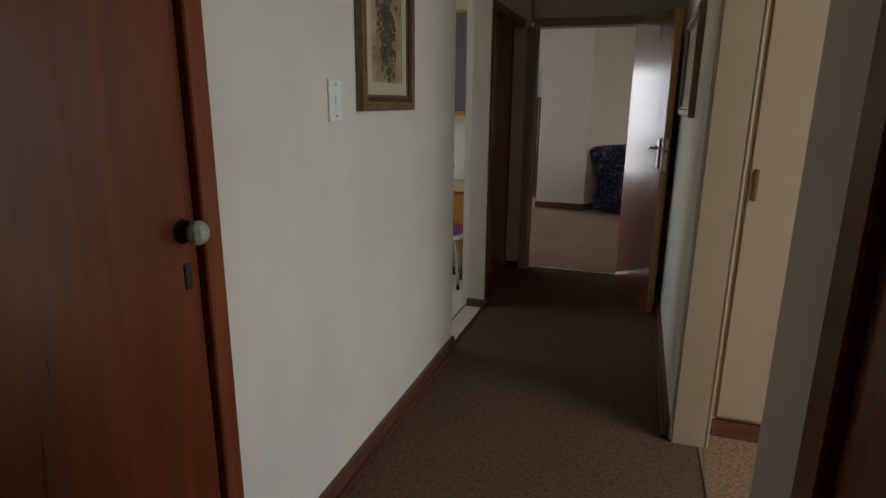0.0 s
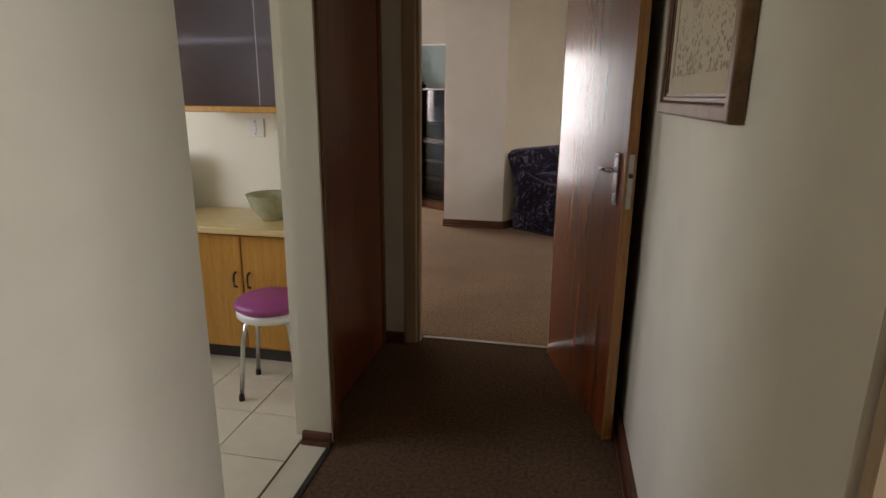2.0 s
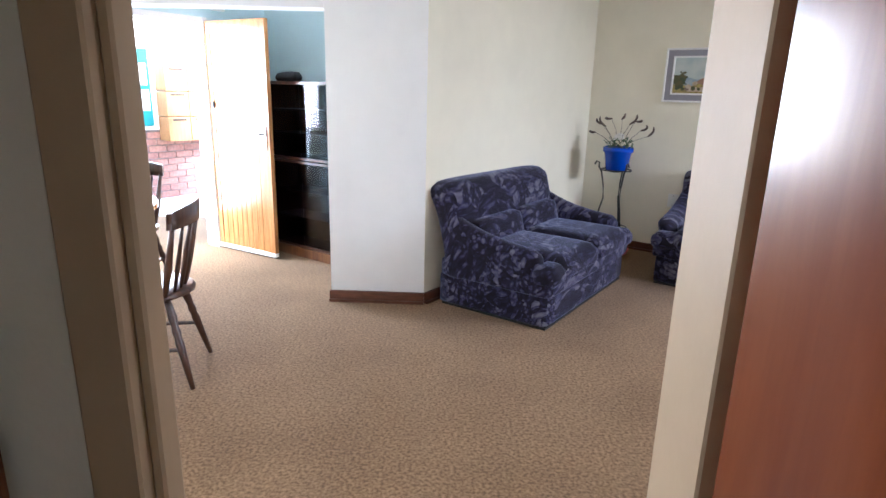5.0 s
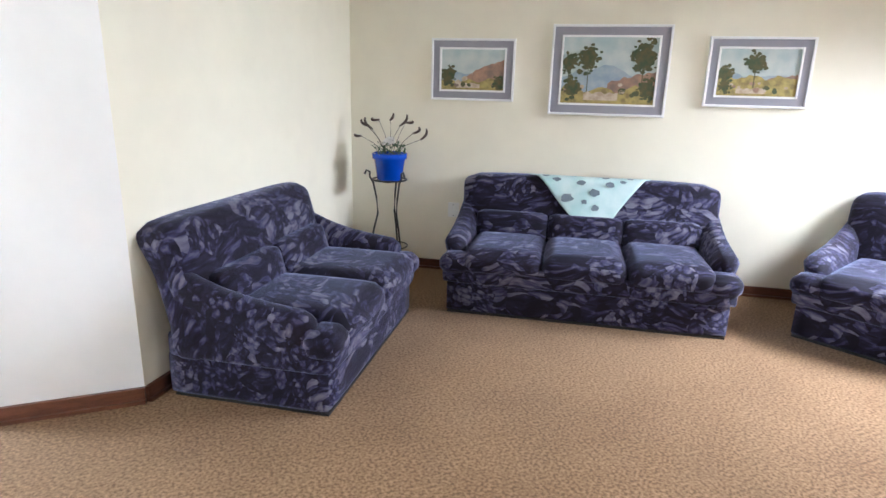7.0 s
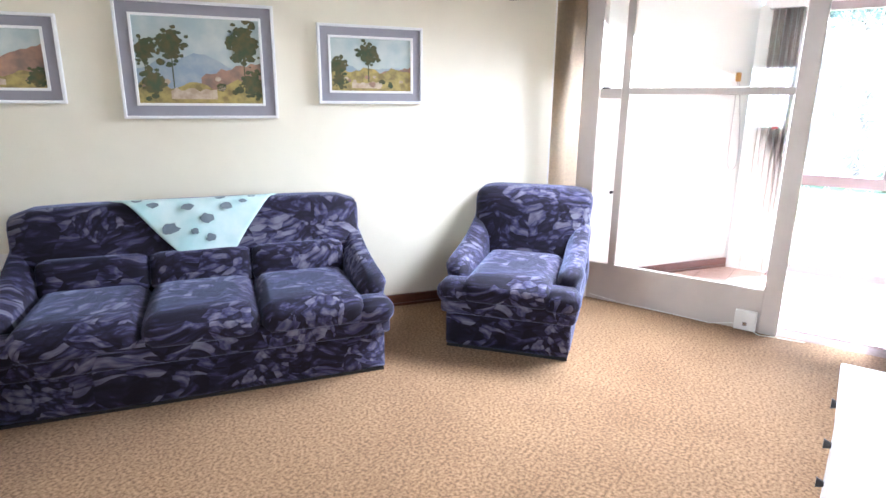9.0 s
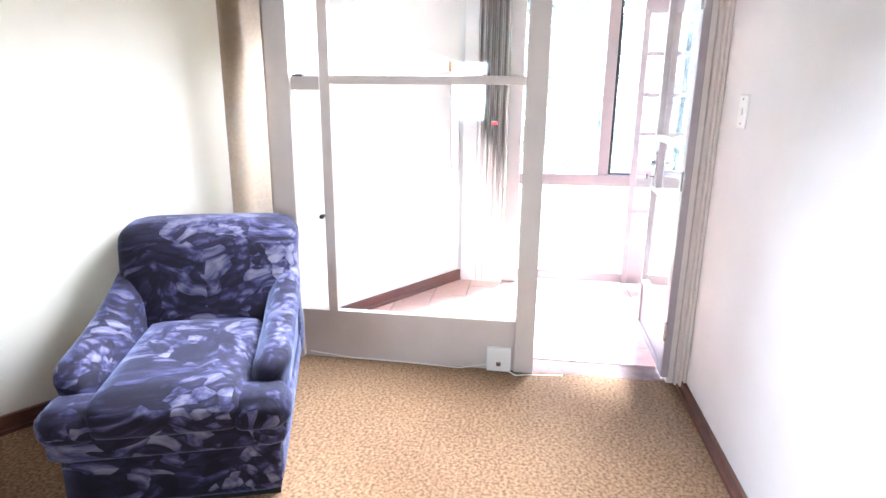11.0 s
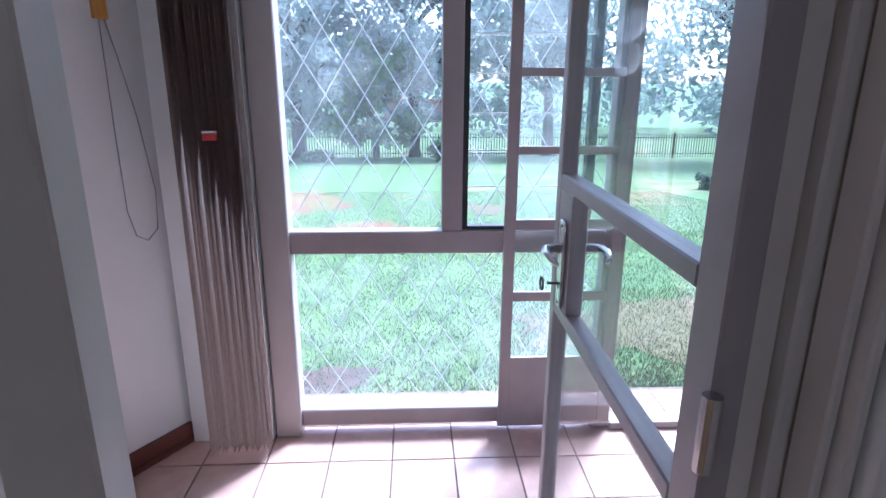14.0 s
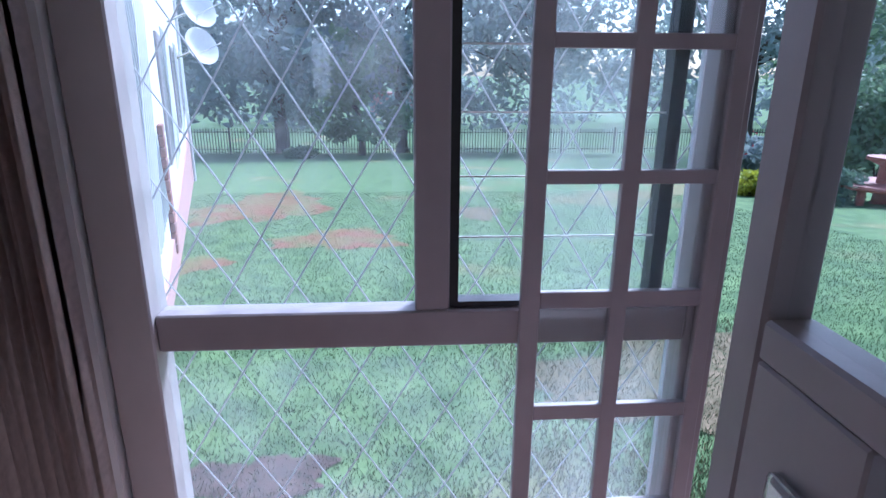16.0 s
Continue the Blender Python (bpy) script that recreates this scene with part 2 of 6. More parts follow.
# darker than the lounge: worn and dirty, with the hall's dimness mixed in
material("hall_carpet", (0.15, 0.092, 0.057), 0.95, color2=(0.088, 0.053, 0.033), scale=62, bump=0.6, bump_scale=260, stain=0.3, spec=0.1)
material("tile_floor", (0.62, 0.42, 0.36), 0.22, color2=(0.54, 0.36, 0.31), scale=14, bump=0.04, bump_scale=40, vary=0.07, stain=0.15)
material("grout", (0.22, 0.16, 0.14), 0.9, grain=0.3)
material("kitchen_tile", (0.66, 0.61, 0.48), 0.4, grain=0.06, scale=12, vary=0.05, stain=0.12)
material("trim_paint", (0.50, 0.45, 0.43), 0.4, grain=0.06, scale=9, bump=0.08, bump_scale=60, stain=0.12)
material("cream_paint", (0.43, 0.32, 0.20), 0.45, grain=0.05, scale=9, bump=0.08, bump_scale=60, stain=0.15)
material("steel_paint", (0.36, 0.31, 0.31), 0.4, grain=0.07, scale=12, bump=0.06, bump_scale=80, stain=0.15)
material("partition_paint", (0.62, 0.56, 0.50), 0.45, grain=0.05, scale=9, bump=0.06, bump_scale=60, stain=0.14)
material("white_paint", (0.82, 0.81, 0.79), 0.4, grain=0.04, scale=9, bump=0.05)
material("white_plastic", (0.80, 0.79, 0.74), 0.35, grain=0.02)
material("metal", (0.62, 0.62, 0.62), 0.25, metal=1.0, grain=0.1, scale=40)
material("dark_metal", (0.03, 0.028, 0.026), 0.45, metal=0.3, grain=0.3, scale=40)
material("black", (0.012, 0.011, 0.011), 0.5, grain=0.2)
material("enamel", (0.80, 0.80, 0.78), 0.18, grain=0.02)
material("beige_fabric", (0.82, 0.70, 0.52), 0.85, grain=0.1, scale=60, bump=0.3, bump_scale=300)
material("blind_fabric", (0.62, 0.53, 0.48), 0.85, grain=0.15, scale=60, bump=0.3, bump_scale=300)
for cloth in ("beige_fabric", "blind_fabric"):
    # light comes through the thin cloth
    tree = MATS[cloth].node_tree
    body, end = tree.nodes["Principled BSDF"], tree.nodes["Material Output"]
    thin = tree.nodes.new("ShaderNodeBsdfTranslucent")
    tree.links.new(body.inputs["Base Color"].links[0].from_socket, thin.inputs[0])
    both = tree.nodes.new("ShaderNodeMixShader")
    both.inputs[0].default_value = 0.45
    tree.links.new(body.outputs[0], both.inputs[1])
    tree.links.new(thin.outputs[0], both.inputs[2])
    tree.links.new(both.outputs[0], end.inputs[0])
material("blue_glaze", (0.01, 0.07, 0.52), 0.12, grain=0.1)
material("red_plastic", (0.45, 0.03, 0.03), 0.35)
material("purple_vinyl", (0.33, 0.06, 0.22), 0.45, grain=0.08)
material("leaf_green", (0.07, 0.14, 0.05), 0.5, grain=0.4, scale=30, vary=0.2)
material("dry_flower", (0.09, 0.06, 0.045), 0.8, grain=0.4)
material("white_petal", (0.75, 0.73, 0.68), 0.7, grain=0.05)
material("aqua_cloth", (0.40, 0.58, 0.57), 0.85, color2=(0.58, 0.69, 0.67), scale=7, bump=0.2, bump_scale=400)
material("grey_flower", (0.16, 0.20, 0.23), 0.85, grain=0.2)
material("mount_grey", (0.30, 0.29, 0.32), 0.8, grain=0.05)
material("sky_paint", (0.52, 0.56, 0.52), 0.6, color2=(0.38, 0.46, 0.46), scale=9)
material("hill_paint", (0.42, 0.24, 0.15), 0.6, color2=(0.20, 0.14, 0.11), scale=12)
material("mountain_paint", (0.26, 0.33, 0.40), 0.6, color2=(0.38, 0.42, 0.44), scale=14)
material("field_paint", (0.42, 0.33, 0.10), 0.6, color2=(0.22, 0.17, 0.06), scale=28)
material("tree_paint", (0.05, 0.075, 0.03), 0.6, color2=(0.11, 0.09, 0.03), scale=30)
material("path_paint", (0.55, 0.45, 0.33), 0.6, color2=(0.40, 0.30, 0.2), scale=30)
material("sepia_paint", (0.42, 0.32, 0.18), 0.6, color2=(0.24, 0.16, 0.08), scale=9)
material("sepia_dark", (0.06, 0.04, 0.025), 0.6, color2=(0.14, 0.09, 0.05), scale=25)
material("sepia_mid", (0.30, 0.22, 0.12), 0.6, color2=(0.17, 0.115, 0.06), scale=40)
material("mat_board", (0.50, 0.42, 0.30), 0.8, grain=0.08)
material("rose_brick", (0.36, 0.17, 0.13), 0.85, grain=0.3, scale=30, vary=0.2, bump=0.4, bump_scale=60)
material("red_baseboard", (0.17, 0.055, 0.04), 0.35, grain=0.2, scale=12)
material("plinth", (0.045, 0.04, 0.038), 0.6, grain=0.2)
material("outer_wall", (0.80, 0.76, 0.74), 0.85, grain=0.06, scale=8, bump=0.5, bump_scale=60, stain=0.2)
material("teal_board", (0.02, 0.22, 0.22), 0.6, grain=0.1)
material("paper", (0.80, 0.80, 0.76), 0.8, grain=0.03)
material("trellis_paint", (0.60, 0.60, 0.62), 0.4, grain=0.04)
material("bowl_glaze", (0.42, 0.44, 0.30), 0.2, grain=0.15, scale=40)
material("counter_top", (0.62, 0.47, 0.22), 0.3, grain=0.1, scale=20)
glass("clear_glass", dust_veil=0.065)
glass("indoor_glass", dust_veil=0.012)
glass("pattern_glass", rough=0.15, tint=(0.7, 0.7, 0.74), bump=0.6)
glass("smoked_glass", tint=(0.55, 0.56, 0.6))
wood("red_door_wood", (0.17, 0.040, 0.013), (0.235, 0.060, 0.018), rough=0.24, stretch=(7, 7, 0.6), coat=0.3, pores=0.03)
wood("hall_door_wood", (0.13, 0.027, 0.008), (0.21, 0.050, 0.013), rough=0.28, stretch=(7, 7, 0.6), coat=0.25, pores=0.04)
wood("frame_wood", (0.10, 0.035, 0.015), (0.20, 0.085, 0.03), rough=0.35)
wood("front_door_wood", (0.36, 0.15, 0.045), (0.55, 0.27, 0.09), rough=0.22, coat=0.4)
wood("yellow_wood", (0.44, 0.20, 0.03), (0.56, 0.28, 0.05), rough=0.35)
wood("dark_wood", (0.035, 0.015, 0.009), (0.085, 0.035, 0.018), rough=0.3, coat=0.2)
wood("table_wood", (0.10, 0.04, 0.018), (0.2, 0.09, 0.04), rough=0.2, coat=0.4, stretch=(1.0, 14, 14))
wood("baseboard_wood", (0.085, 0.03, 0.016), (0.16, 0.06, 0.03), rough=0.4, stretch=(3, 3, 14))
wood("gilt_wood", (0.10, 0.05, 0.02), (0.22, 0.12, 0.05), rough=0.4, stretch=(6, 6, 6))
wood("box_wood", (0.40, 0.19, 0.07), (0.52, 0.27, 0.11), rough=0.45)
wood("bark", (0.03, 0.022, 0.016), (0.09, 0.07, 0.05), rough=0.95, stretch=(8, 8, 1.5))
upholstery()

# ---- building helpers ----


def box(bm, x0, x1, y0, y1, z0, z1, bevel=0.0, segments=1):
    made = bmesh.ops.create_cube(bm, size=1.0)["verts"]
    for v in made:
        v.co = Vector((x0 + (v.co.x + 0.5) * (x1 - x0), y0 + (v.co.y + 0.5) * (y1 - y0), z0 + (v.co.z + 0.5) * (z1 - z0)))
    if bevel:
        edges = list({e for v in made for e in v.link_edges})
        bmesh.ops.bevel(bm, geom=edges, offset=bevel, segments=segments, affect="EDGES", profile=0.5)


def boxes(*dims, bevel=0.0, segments=1):
    bm = bmesh.new()
    for d in dims:
        box(bm, *d, bevel=bevel, segments=segments)
    return bm


def mesh_of(name, bm, mat, smooth=False):
    me = bpy.data.meshes.new(name)
    bm.normal_update()
    bm.to_mesh(me)
    bm.free()
    me.materials.append(MATS[mat])
    if smooth:
        for p in me.polygons:
            p.use_smooth = True
    return me


def part(name, bm, mat, parent, label="", smooth=False):
    ob = new(name, mesh_of(name, bm, mat, smooth))
    ob.parent = parent
    if label:
        tagged(ob, label)
    return ob


def thing(name, m, label, category, group="", kind=""):
    ob = new(name)
    ob.empty_display_size = 0.1
    ob.matrix_world = m
    return tagged(ob, label, category, group, kind)


def structure(name, bm, mat, label, category, smooth=False):
    ob = new(name, mesh_of(name, bm, mat, smooth))
    return tagged(ob, label, category, kind="structure")


def rod(bm, a, b, r0, r1=None, seg=8):
    """A tapered rod from a to b."""
    a, b = Vector(a), Vector(b)
    r1 = r0 if r1 is None else r1
    d = b - a
    q = d.to_track_quat("Z", "Y").to_matrix().to_4x4()
    bmesh.ops.create_cone(bm, cap_ends=True, segments=seg, radius1=r0, radius2=r1, depth=d.length, matrix=Matrix.Translation((a + b) / 2) @ q)


def tube(bm, pts, r, seg=8):
    """A round tube along points; r a number or one a point."""
    pts = [Vector(p) for p in pts]
    rings = []
    for i, p in enumerate(pts):
        d = (pts[min(i + 1, len(pts) - 1)] - pts[max(i - 1, 0)]).normalized()
        q = d.to_track_quat("Z", "Y").to_matrix()
        rad = r[i] if isinstance(r, (list, tuple)) else r
        rings.append([bm.verts.new(p + q @ Vector((rad * math.cos(2 * math.pi * k / seg), rad * math.sin(2 * math.pi * k / seg), 0))) for k in range(seg)])
    for a, b in zip(rings, rings[1:]):
        for k in range(seg):
            bm.faces.new((a[k], a[(k + 1) % seg], b[(k + 1) % seg], b[k]))
    bm.faces.new(list(reversed(rings[0])))
    bm.faces.new(rings[-1])


def lathe(bm, profile, seg=24, center=(0, 0)):
    """Turns (radius, z) pairs round the upright axis."""
    rings = []
    for r, z in profile:
        rings.append([bm.verts.new((center[0] + max(r, 1e-4) * math.cos(2 * math.pi * k / seg), center[1] + max(r, 1e-4) * math.sin(2 * math.pi * k / seg), z)) for k in range(seg)])
    for a, b in zip(rings, rings[1:]):
        for k in range(seg):
            bm.faces.new((a[k], a[(k + 1) % seg], b[(k + 1) % seg], b[k]))
    bm.faces.new(list(reversed(rings[0])))
    bm.faces.new(rings[-1])


def soft_box(bm, x0, x1, y0, y1, z0, z1, r, cuts=7, puff=(0, 0, 0), shape=None):
    """A box with round edges of radius r, whose faces may swell; shape bends each vertex."""
    part_bm = bmesh.new()
    bmesh.ops.create_cube(part_bm, size=2.0)
    bmesh.ops.subdivide_edges(part_bm, edges=part_bm.edges[:], cuts=cuts, use_grid_fill=True)
    hx, hy, hz = (x1 - x0) / 2, (y1 - y0) / 2, (z1 - z0) / 2
    c = Vector(((x0 + x1) / 2, (y0 + y1) / 2, (z0 + z1) / 2))
    for v in part_bm.verts:
        u = v.co.copy()
        e = Vector([math.copysign(abs(a) ** 0.75, a) for a in u])
        p = Vector((e.x * hx, e.y * hy, e.z * hz))
        q = Vector((max(-hx + r, min(hx - r, p.x)), max(-hy + r, min(hy - r, p.y)), max(-hz + r, min(hz - r, p.z))))
        d = p - q
        if d.length > 1e-6:
            p = q + d.normalized() * min(r, max(abs(d.x), abs(d.y), abs(d.z)))
        p.x += math.copysign(puff[0], u.x) * (abs(u.x) > 0.99) * (1 - u.y**2) * (1 - u.z**2)
        p.y += math.copysign(puff[1], u.y) * (abs(u.y) > 0.99) * (1 - u.x**2) * (1 - u.z**2)
        p.z += math.copysign(puff[2], u.z) * (abs(u.z) > 0.99) * (1 - u.x**4) * (1 - u.y**4)
        v.co = p + c
        if shape:
            v.co = Vector(shape(*v.co))
    me = bpy.data.meshes.new("tmp")
    part_bm.to_mesh(me)
    part_bm.free()
    bm.from_mesh(me)
    bpy.data.meshes.remove(me)


def prism(bm, outline, z0, z1):
    """An upright prism over a counter-clockwise outline."""
    lo = [bm.verts.new((x, y, z0)) for x, y in outline]
    hi = [bm.verts.new((x, y, z1)) for x, y in outline]
    n = len(outline)
    for k in range(n):
        bm.faces.new((lo[k], lo[(k + 1) % n], hi[(k + 1) % n], hi[k]))
    bm.faces.new(list(reversed(lo)))
    bm.faces.new(hi)


def wall_run(bm, a, b, out, z0, z1):
    """A wall from a to b whose room face is the line a-b; it thickens by out to the left of the way from a to b."""
    a, b = Vector(a), Vector(b)
    d = (b - a).normalized()
    n = Vector((-d.y, d.x)) * out
    pts = [a, b, b + n, a + n]
    if out < 0:
        pts.reverse()
    prism(bm, [tuple(p) for p in pts], z0, z1)

# ---- the building ----
SLANT = -33.74  # turn of the long slanted wall
U = Vector((math.cos(radians(SLANT)), math.sin(radians(SLANT))))
N = Vector((-U.y, U.x))
CORNER = Vector((1.645, 9.198))  # meeting of the slanted and the cream wall
WHITE_L, WHITE_R, WHITE_Y = -0.338, 0.292, 7.178
CEIL = 2.5
GX, OX = 5.235, 6.768  # glazed partition, outer glazed wall


def along(s, off=0.0):
    """A point s metres along the slanted wall from the corner, off metres into the room."""
    return CORNER + U * s - N * off


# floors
structure("floor_hall", boxes((-0.13, 1.29, -2.4, 4.21, -0.12, 0.0)), "hall_carpet", "worn brown loop-pile carpet in the hall, darkened for its dim light", "carpet")
structure("floor_living_room", boxes((-3.6, GX + 0.03, 4.21, 9.6, -0.12, 0.0)), "carpet", "brown flecked loop-pile carpet in the lounge", "carpet")
structure("floor_side_room", boxes((1.29, 3.7, -2.4, 1.95, -0.12, -0.002)), "carpet", "brown carpet in the side room", "carpet")
structure("floor_base_kitchen", boxes((-2.7, -0.13, 0.5, 4.2, -0.12, -0.006)), "grout", "mortar bed under kitchen tiles", "floor")
structure("floor_base_sunroom", boxes((GX + 0.03, 7.10, 2.2, 7.2, -0.12, -0.006)), "grout", "dark mortar bed under terracotta tiles", "floor")
structure("threshold_strip", boxes((0.12, 0.84, 4.195, 4.225, 0.0, 0.006), bevel=0.002), "metal", "thin metal carpet strip in the doorway", "threshold strip")
structure("threshold_strip_side", boxes((1.275, 1.295, 0.33, 1.8, 0.0, 0.006), bevel=0.002), "metal", "metal carpet strip at the side room", "threshold strip")
structure("threshold_strip_kitchen", boxes((-0.012, 0.012, 2.345, 3.085, 0.0, 0.005), bevel=0.002), "dark_metal", "dark strip between carpet and kitchen tiles", "threshold strip")

# ceilings
structure("ceiling_hall", boxes((-2.7, 3.7, -2.4, 4.33, 2.48, 2.6)), "ceiling_paint", "plain painted ceiling of hall and kitchen", "ceiling")
structure("ceiling_living_room", boxes((-3.7, 7.0, 4.331, 10.0, CEIL, CEIL + 0.12)), "ceiling_paint", "plain painted lounge ceiling", "ceiling")
structure("ceiling_sunroom", boxes((GX, 7.0, 2.2, 4.33, CEIL, CEIL + 0.12)), "ceiling_paint", "plain painted sunroom ceiling", "ceiling")

# hall walls
structure("wall_hall_left", boxes((-0.12, 0, -2.4, -0.46, 0, 2.5), (-0.12, 0, 0.46, 2.345, 0, 2.5), (-0.12, 0, -0.46, 0.46, 2.04, 2.5), (-0.12, 0, 2.345, 3.085, 2.0, 2.5),
                                  (-0.12, 0, 3.085, 3.12, 0, 2.5), (-0.12, 0, 3.12, 4.12, 1.99, 2.5), (-0.17, -0.125, 3.12, 4.12, 0, 1.99)), "hall_wall", "cream plaster hall wall with a kitchen opening", "wall")
structure("wall_hall_end", boxes((-0.12, 0.05, 4.12, 4.20, 0, 2.5), (-0.30, -0.121, 4.201, 4.289, 0, 2.5), (-0.12, 0.07, 4.20, 4.29, 1.99, 2.5), (0.89, 1.30, 4.15, 4.29, 0, 2.5), (0.07, 0.89, 4.15, 4.29, 1.99, 2.5)), "hall_wall", "cream wall round the lounge doorway", "wall")
structure("wall_hall_right", boxes((1.16, 1.30, 1.76, 4.15, 0, 2.5), (1.16, 1.30, 0.33, 1.76, 2.1, 2.5), (1.16, 1.30, -2.4, 0.33, 0, 2.5)), "hall_wall", "plain cream hall wall beside the side room", "wall")
structure("wall_hall_back", boxes((-0.12, 3.7, -2.5, -2.4, 0, 2.5)), "hall_wall", "plain wall closing the hall", "wall")
structure("wall_side_room", boxes((3.6, 3.7, -2.4, 0.0, 0, 2.5), (3.6, 3.7, 1.3, 1.95, 0, 2.5), (3.6, 3.7, 0.0, 1.3, 0, 0.9), (3.6, 3.7, 0.0, 1.3, 2.0, 2.5), (1.30, 3.7, 1.90, 2.0, 0, 2.5)), "hall_wall", "plain side room wall with a window opening", "wall")
# kitchen walls
structure("wall_kitchen", boxes((-2.7, -0.12, 4.12, 4.2, 0, 2.5), (-2.7, -0.12, 0.4, 0.5, 0, 2.5), (-2.7, -2.6, 0.5, 1.9, 0, 2.5), (-2.7, -2.6, 3.3, 4.12, 0, 2.5), (-2.7, -2.6, 1.9, 3.3, 0, 0.95), (-2.7, -2.6, 1.9, 3.3, 2.0, 2.5)),
          "kitchen_wall", "pale cream kitchen wall with a window opening", "wall")
# lounge walls
structure("wall_lounge_south", boxes((1.30, GX + 0.02, 4.29, 4.46, 0, CEIL), (-3.6, -0.12, 4.29, 4.46, 0, CEIL)), "white_wall", "smooth white lounge wall with a light switch", "wall")
structure("wall_lounge_west", boxes((-3.7, -3.6, 4.3, 6.1, 0, CEIL), (-3.7, -3.6, 7.9, 9.2, 0, CEIL), (-3.7, -3.6, 6.1, 7.9, 0, 0.9), (-3.7, -3.6, 6.1, 7.9, 2.0, CEIL)), "cream_wall", "plain cream wall behind the dining table", "wall")


def slant_wall():
    bm = bmesh.new()
    a, b = along(-0.15), along(4.335)
    wall_run(bm, tuple(a), tuple(b), 0.22, 0, CEIL)
    return bm


def sunroom_slant():
    bm = bmesh.new()
    wall_run(bm, tuple(along(4.335)), tuple(along(6.20)), 0.22, 0, CEIL)
    return bm


structure("wall_sunroom_slanted", sunroom_slant(), "white_wall", "white plaster wall of the sunroom", "wall")
structure("wall_slanted", slant_wall(), "cream_wall", "long cream plaster wall hung with three paintings", "wall")


def cream_wall_bm():
    bm = bmesh.new()
    p = Vector((WHITE_R, WHITE_Y))
    wall_run(bm, tuple(p), tuple(along(0.09)), 0.2, 0, CEIL)
    return bm


structure("wall_cream", cream_wall_bm(), "cream_wall", "pale yellow plaster wall behind the love seat", "wall")
structure("wall_white_pier", boxes((WHITE_L, WHITE_R, WHITE_Y, WHITE_Y + 0.35, 0, CEIL), (WHITE_L, WHITE_L + 0.16, WHITE_Y + 0.35, 8.7, 0, CEIL)), "white_wall", "white plaster pier between entrance and lounge", "wall")
structure("wall_bulkhead", boxes((-3.6, WHITE_L - 0.001, WHITE_Y, WHITE_Y + 0.18, 1.865, CEIL)), "white_wall", "white bulkhead over the entrance recess", "wall")

# entrance: door wall runs along N, bookcase wall along U
HINGE = Vector((-1.60, 8.46))


def entrance_walls():
    bm = bmesh.new()
    q = HINGE + N * 0.58
    wall_run(bm, tuple(q), tuple(q + U * 1.45), 0.15, 0, CEIL)
    return bm


def door_wall():
    bm = bmesh.new()
    wall_run(bm, tuple(HINGE + N * 0.0), tuple(HINGE + N * 0.75), 0.15, 0, CEIL)
    wall_run(bm, tuple(HINGE - N * 2.1), tuple(HINGE - N * 0.90), 0.15, 0, CEIL)
    wall_run(bm, tuple(HINGE - N * 0.90), tuple(HINGE), 0.15, 1.93, CEIL)
    return bm


structure("wall_entrance", entrance_walls(), "teal_wall", "pale blue-green wall behind the bookcase", "wall")
structure("wall_front_door", door_wall(), "teal_wall", "pale blue-green wall with the front doorway", "wall")
# sunroom walls
structure("wall_sunroom_right", boxes((GX - 0.02, GX + 0.10, 2.2, 4.42, 0, CEIL), (GX, 6.9, 2.1, 2.2, 0, CEIL)), "white_wall", "plain white sunroom wall", "wall")
structure("wall_sunroom_outer", boxes((OX - 0.02, 6.95, 2.2, 3.40, 0, CEIL), (OX - 0.02, 6.95, 3.40, 5.72, 2.12, CEIL), (OX - 0.02, 6.95, 5.44, 5.75, 0, 2.12)), "white_wall", "white wall strip round the outer glazing", "wall")


# skirting boards
def skirt(bm, a, b, h=0.075, t=0.018):
    """A skirting board on the room side, to the right of the way from a to b."""
    wall_run(bm, a, b, -t, 0, h)
    wall_run(bm, a, b, -t * 1.8, 0, 0.018)


def board(name, a, b, h=0.075, mat="baseboard_wood", label="stained wooden skirting board"):
    bm = bmesh.new()
    skirt(bm, tuple(a), tuple(b), h)
    structure(name, bm, mat, label, "baseboard")


board("baseboard_hall_left", (0, 0.52), (0, 2.345))
board("baseboard_hall_right", (1.16, 4.1), (1.16, 1.76))
board("baseboard_hall_end", (-0.075, 4.12), (0.03, 4.12), 0.06)
board("baseboard_jamb", (-0.12, 3.085), (0.0, 3.085), 0.05)
board("baseboard_slanted", along(0.09), along(4.46))
board("baseboard_cream", (WHITE_R, WHITE_Y), along(0.09))
board("baseboard_pier", (WHITE_L - 0.01, WHITE_Y), (WHITE_R, WHITE_Y))
board("baseboard_south", (GX - 0.02, 4.46), (1.3, 4.46), 0.05)
board("baseboard_sunroom", along(4.37), along(6.17), 0.075, "red_baseboard", "dark red painted skirting board in the sunroom")


# tiles: pieces under their floor base, made last (see the end of the file)


def door_frame(name, label, dims, mat):
    return structure(name, boxes(*dims, bevel=0.004), mat, label, "door frame")


door_frame("door_frame_lounge", "cream painted lounge door frame with worn edges", [(0.03, 0.10, 4.11, 4.205, 0, 1.95), (0.10, 0.118, 4.135, 4.185, 0, 1.95), (0.835, 0.89, 4.135, 4.30, 0, 1.95), (0.07, 0.89, 4.135, 4.30, 1.95, 2.01)], "cream_paint")
door_frame("door_frame_left", "dark stained frame of the closed hall door", [(-0.09, 0.014, 3.10, 3.15, 0, 1.95), (-0.115, -0.07, 4.05, 4.10, 0, 1.95), (-0.09, 0.014, 3.10, 4.10, 1.95, 2.0)], "frame_wood")
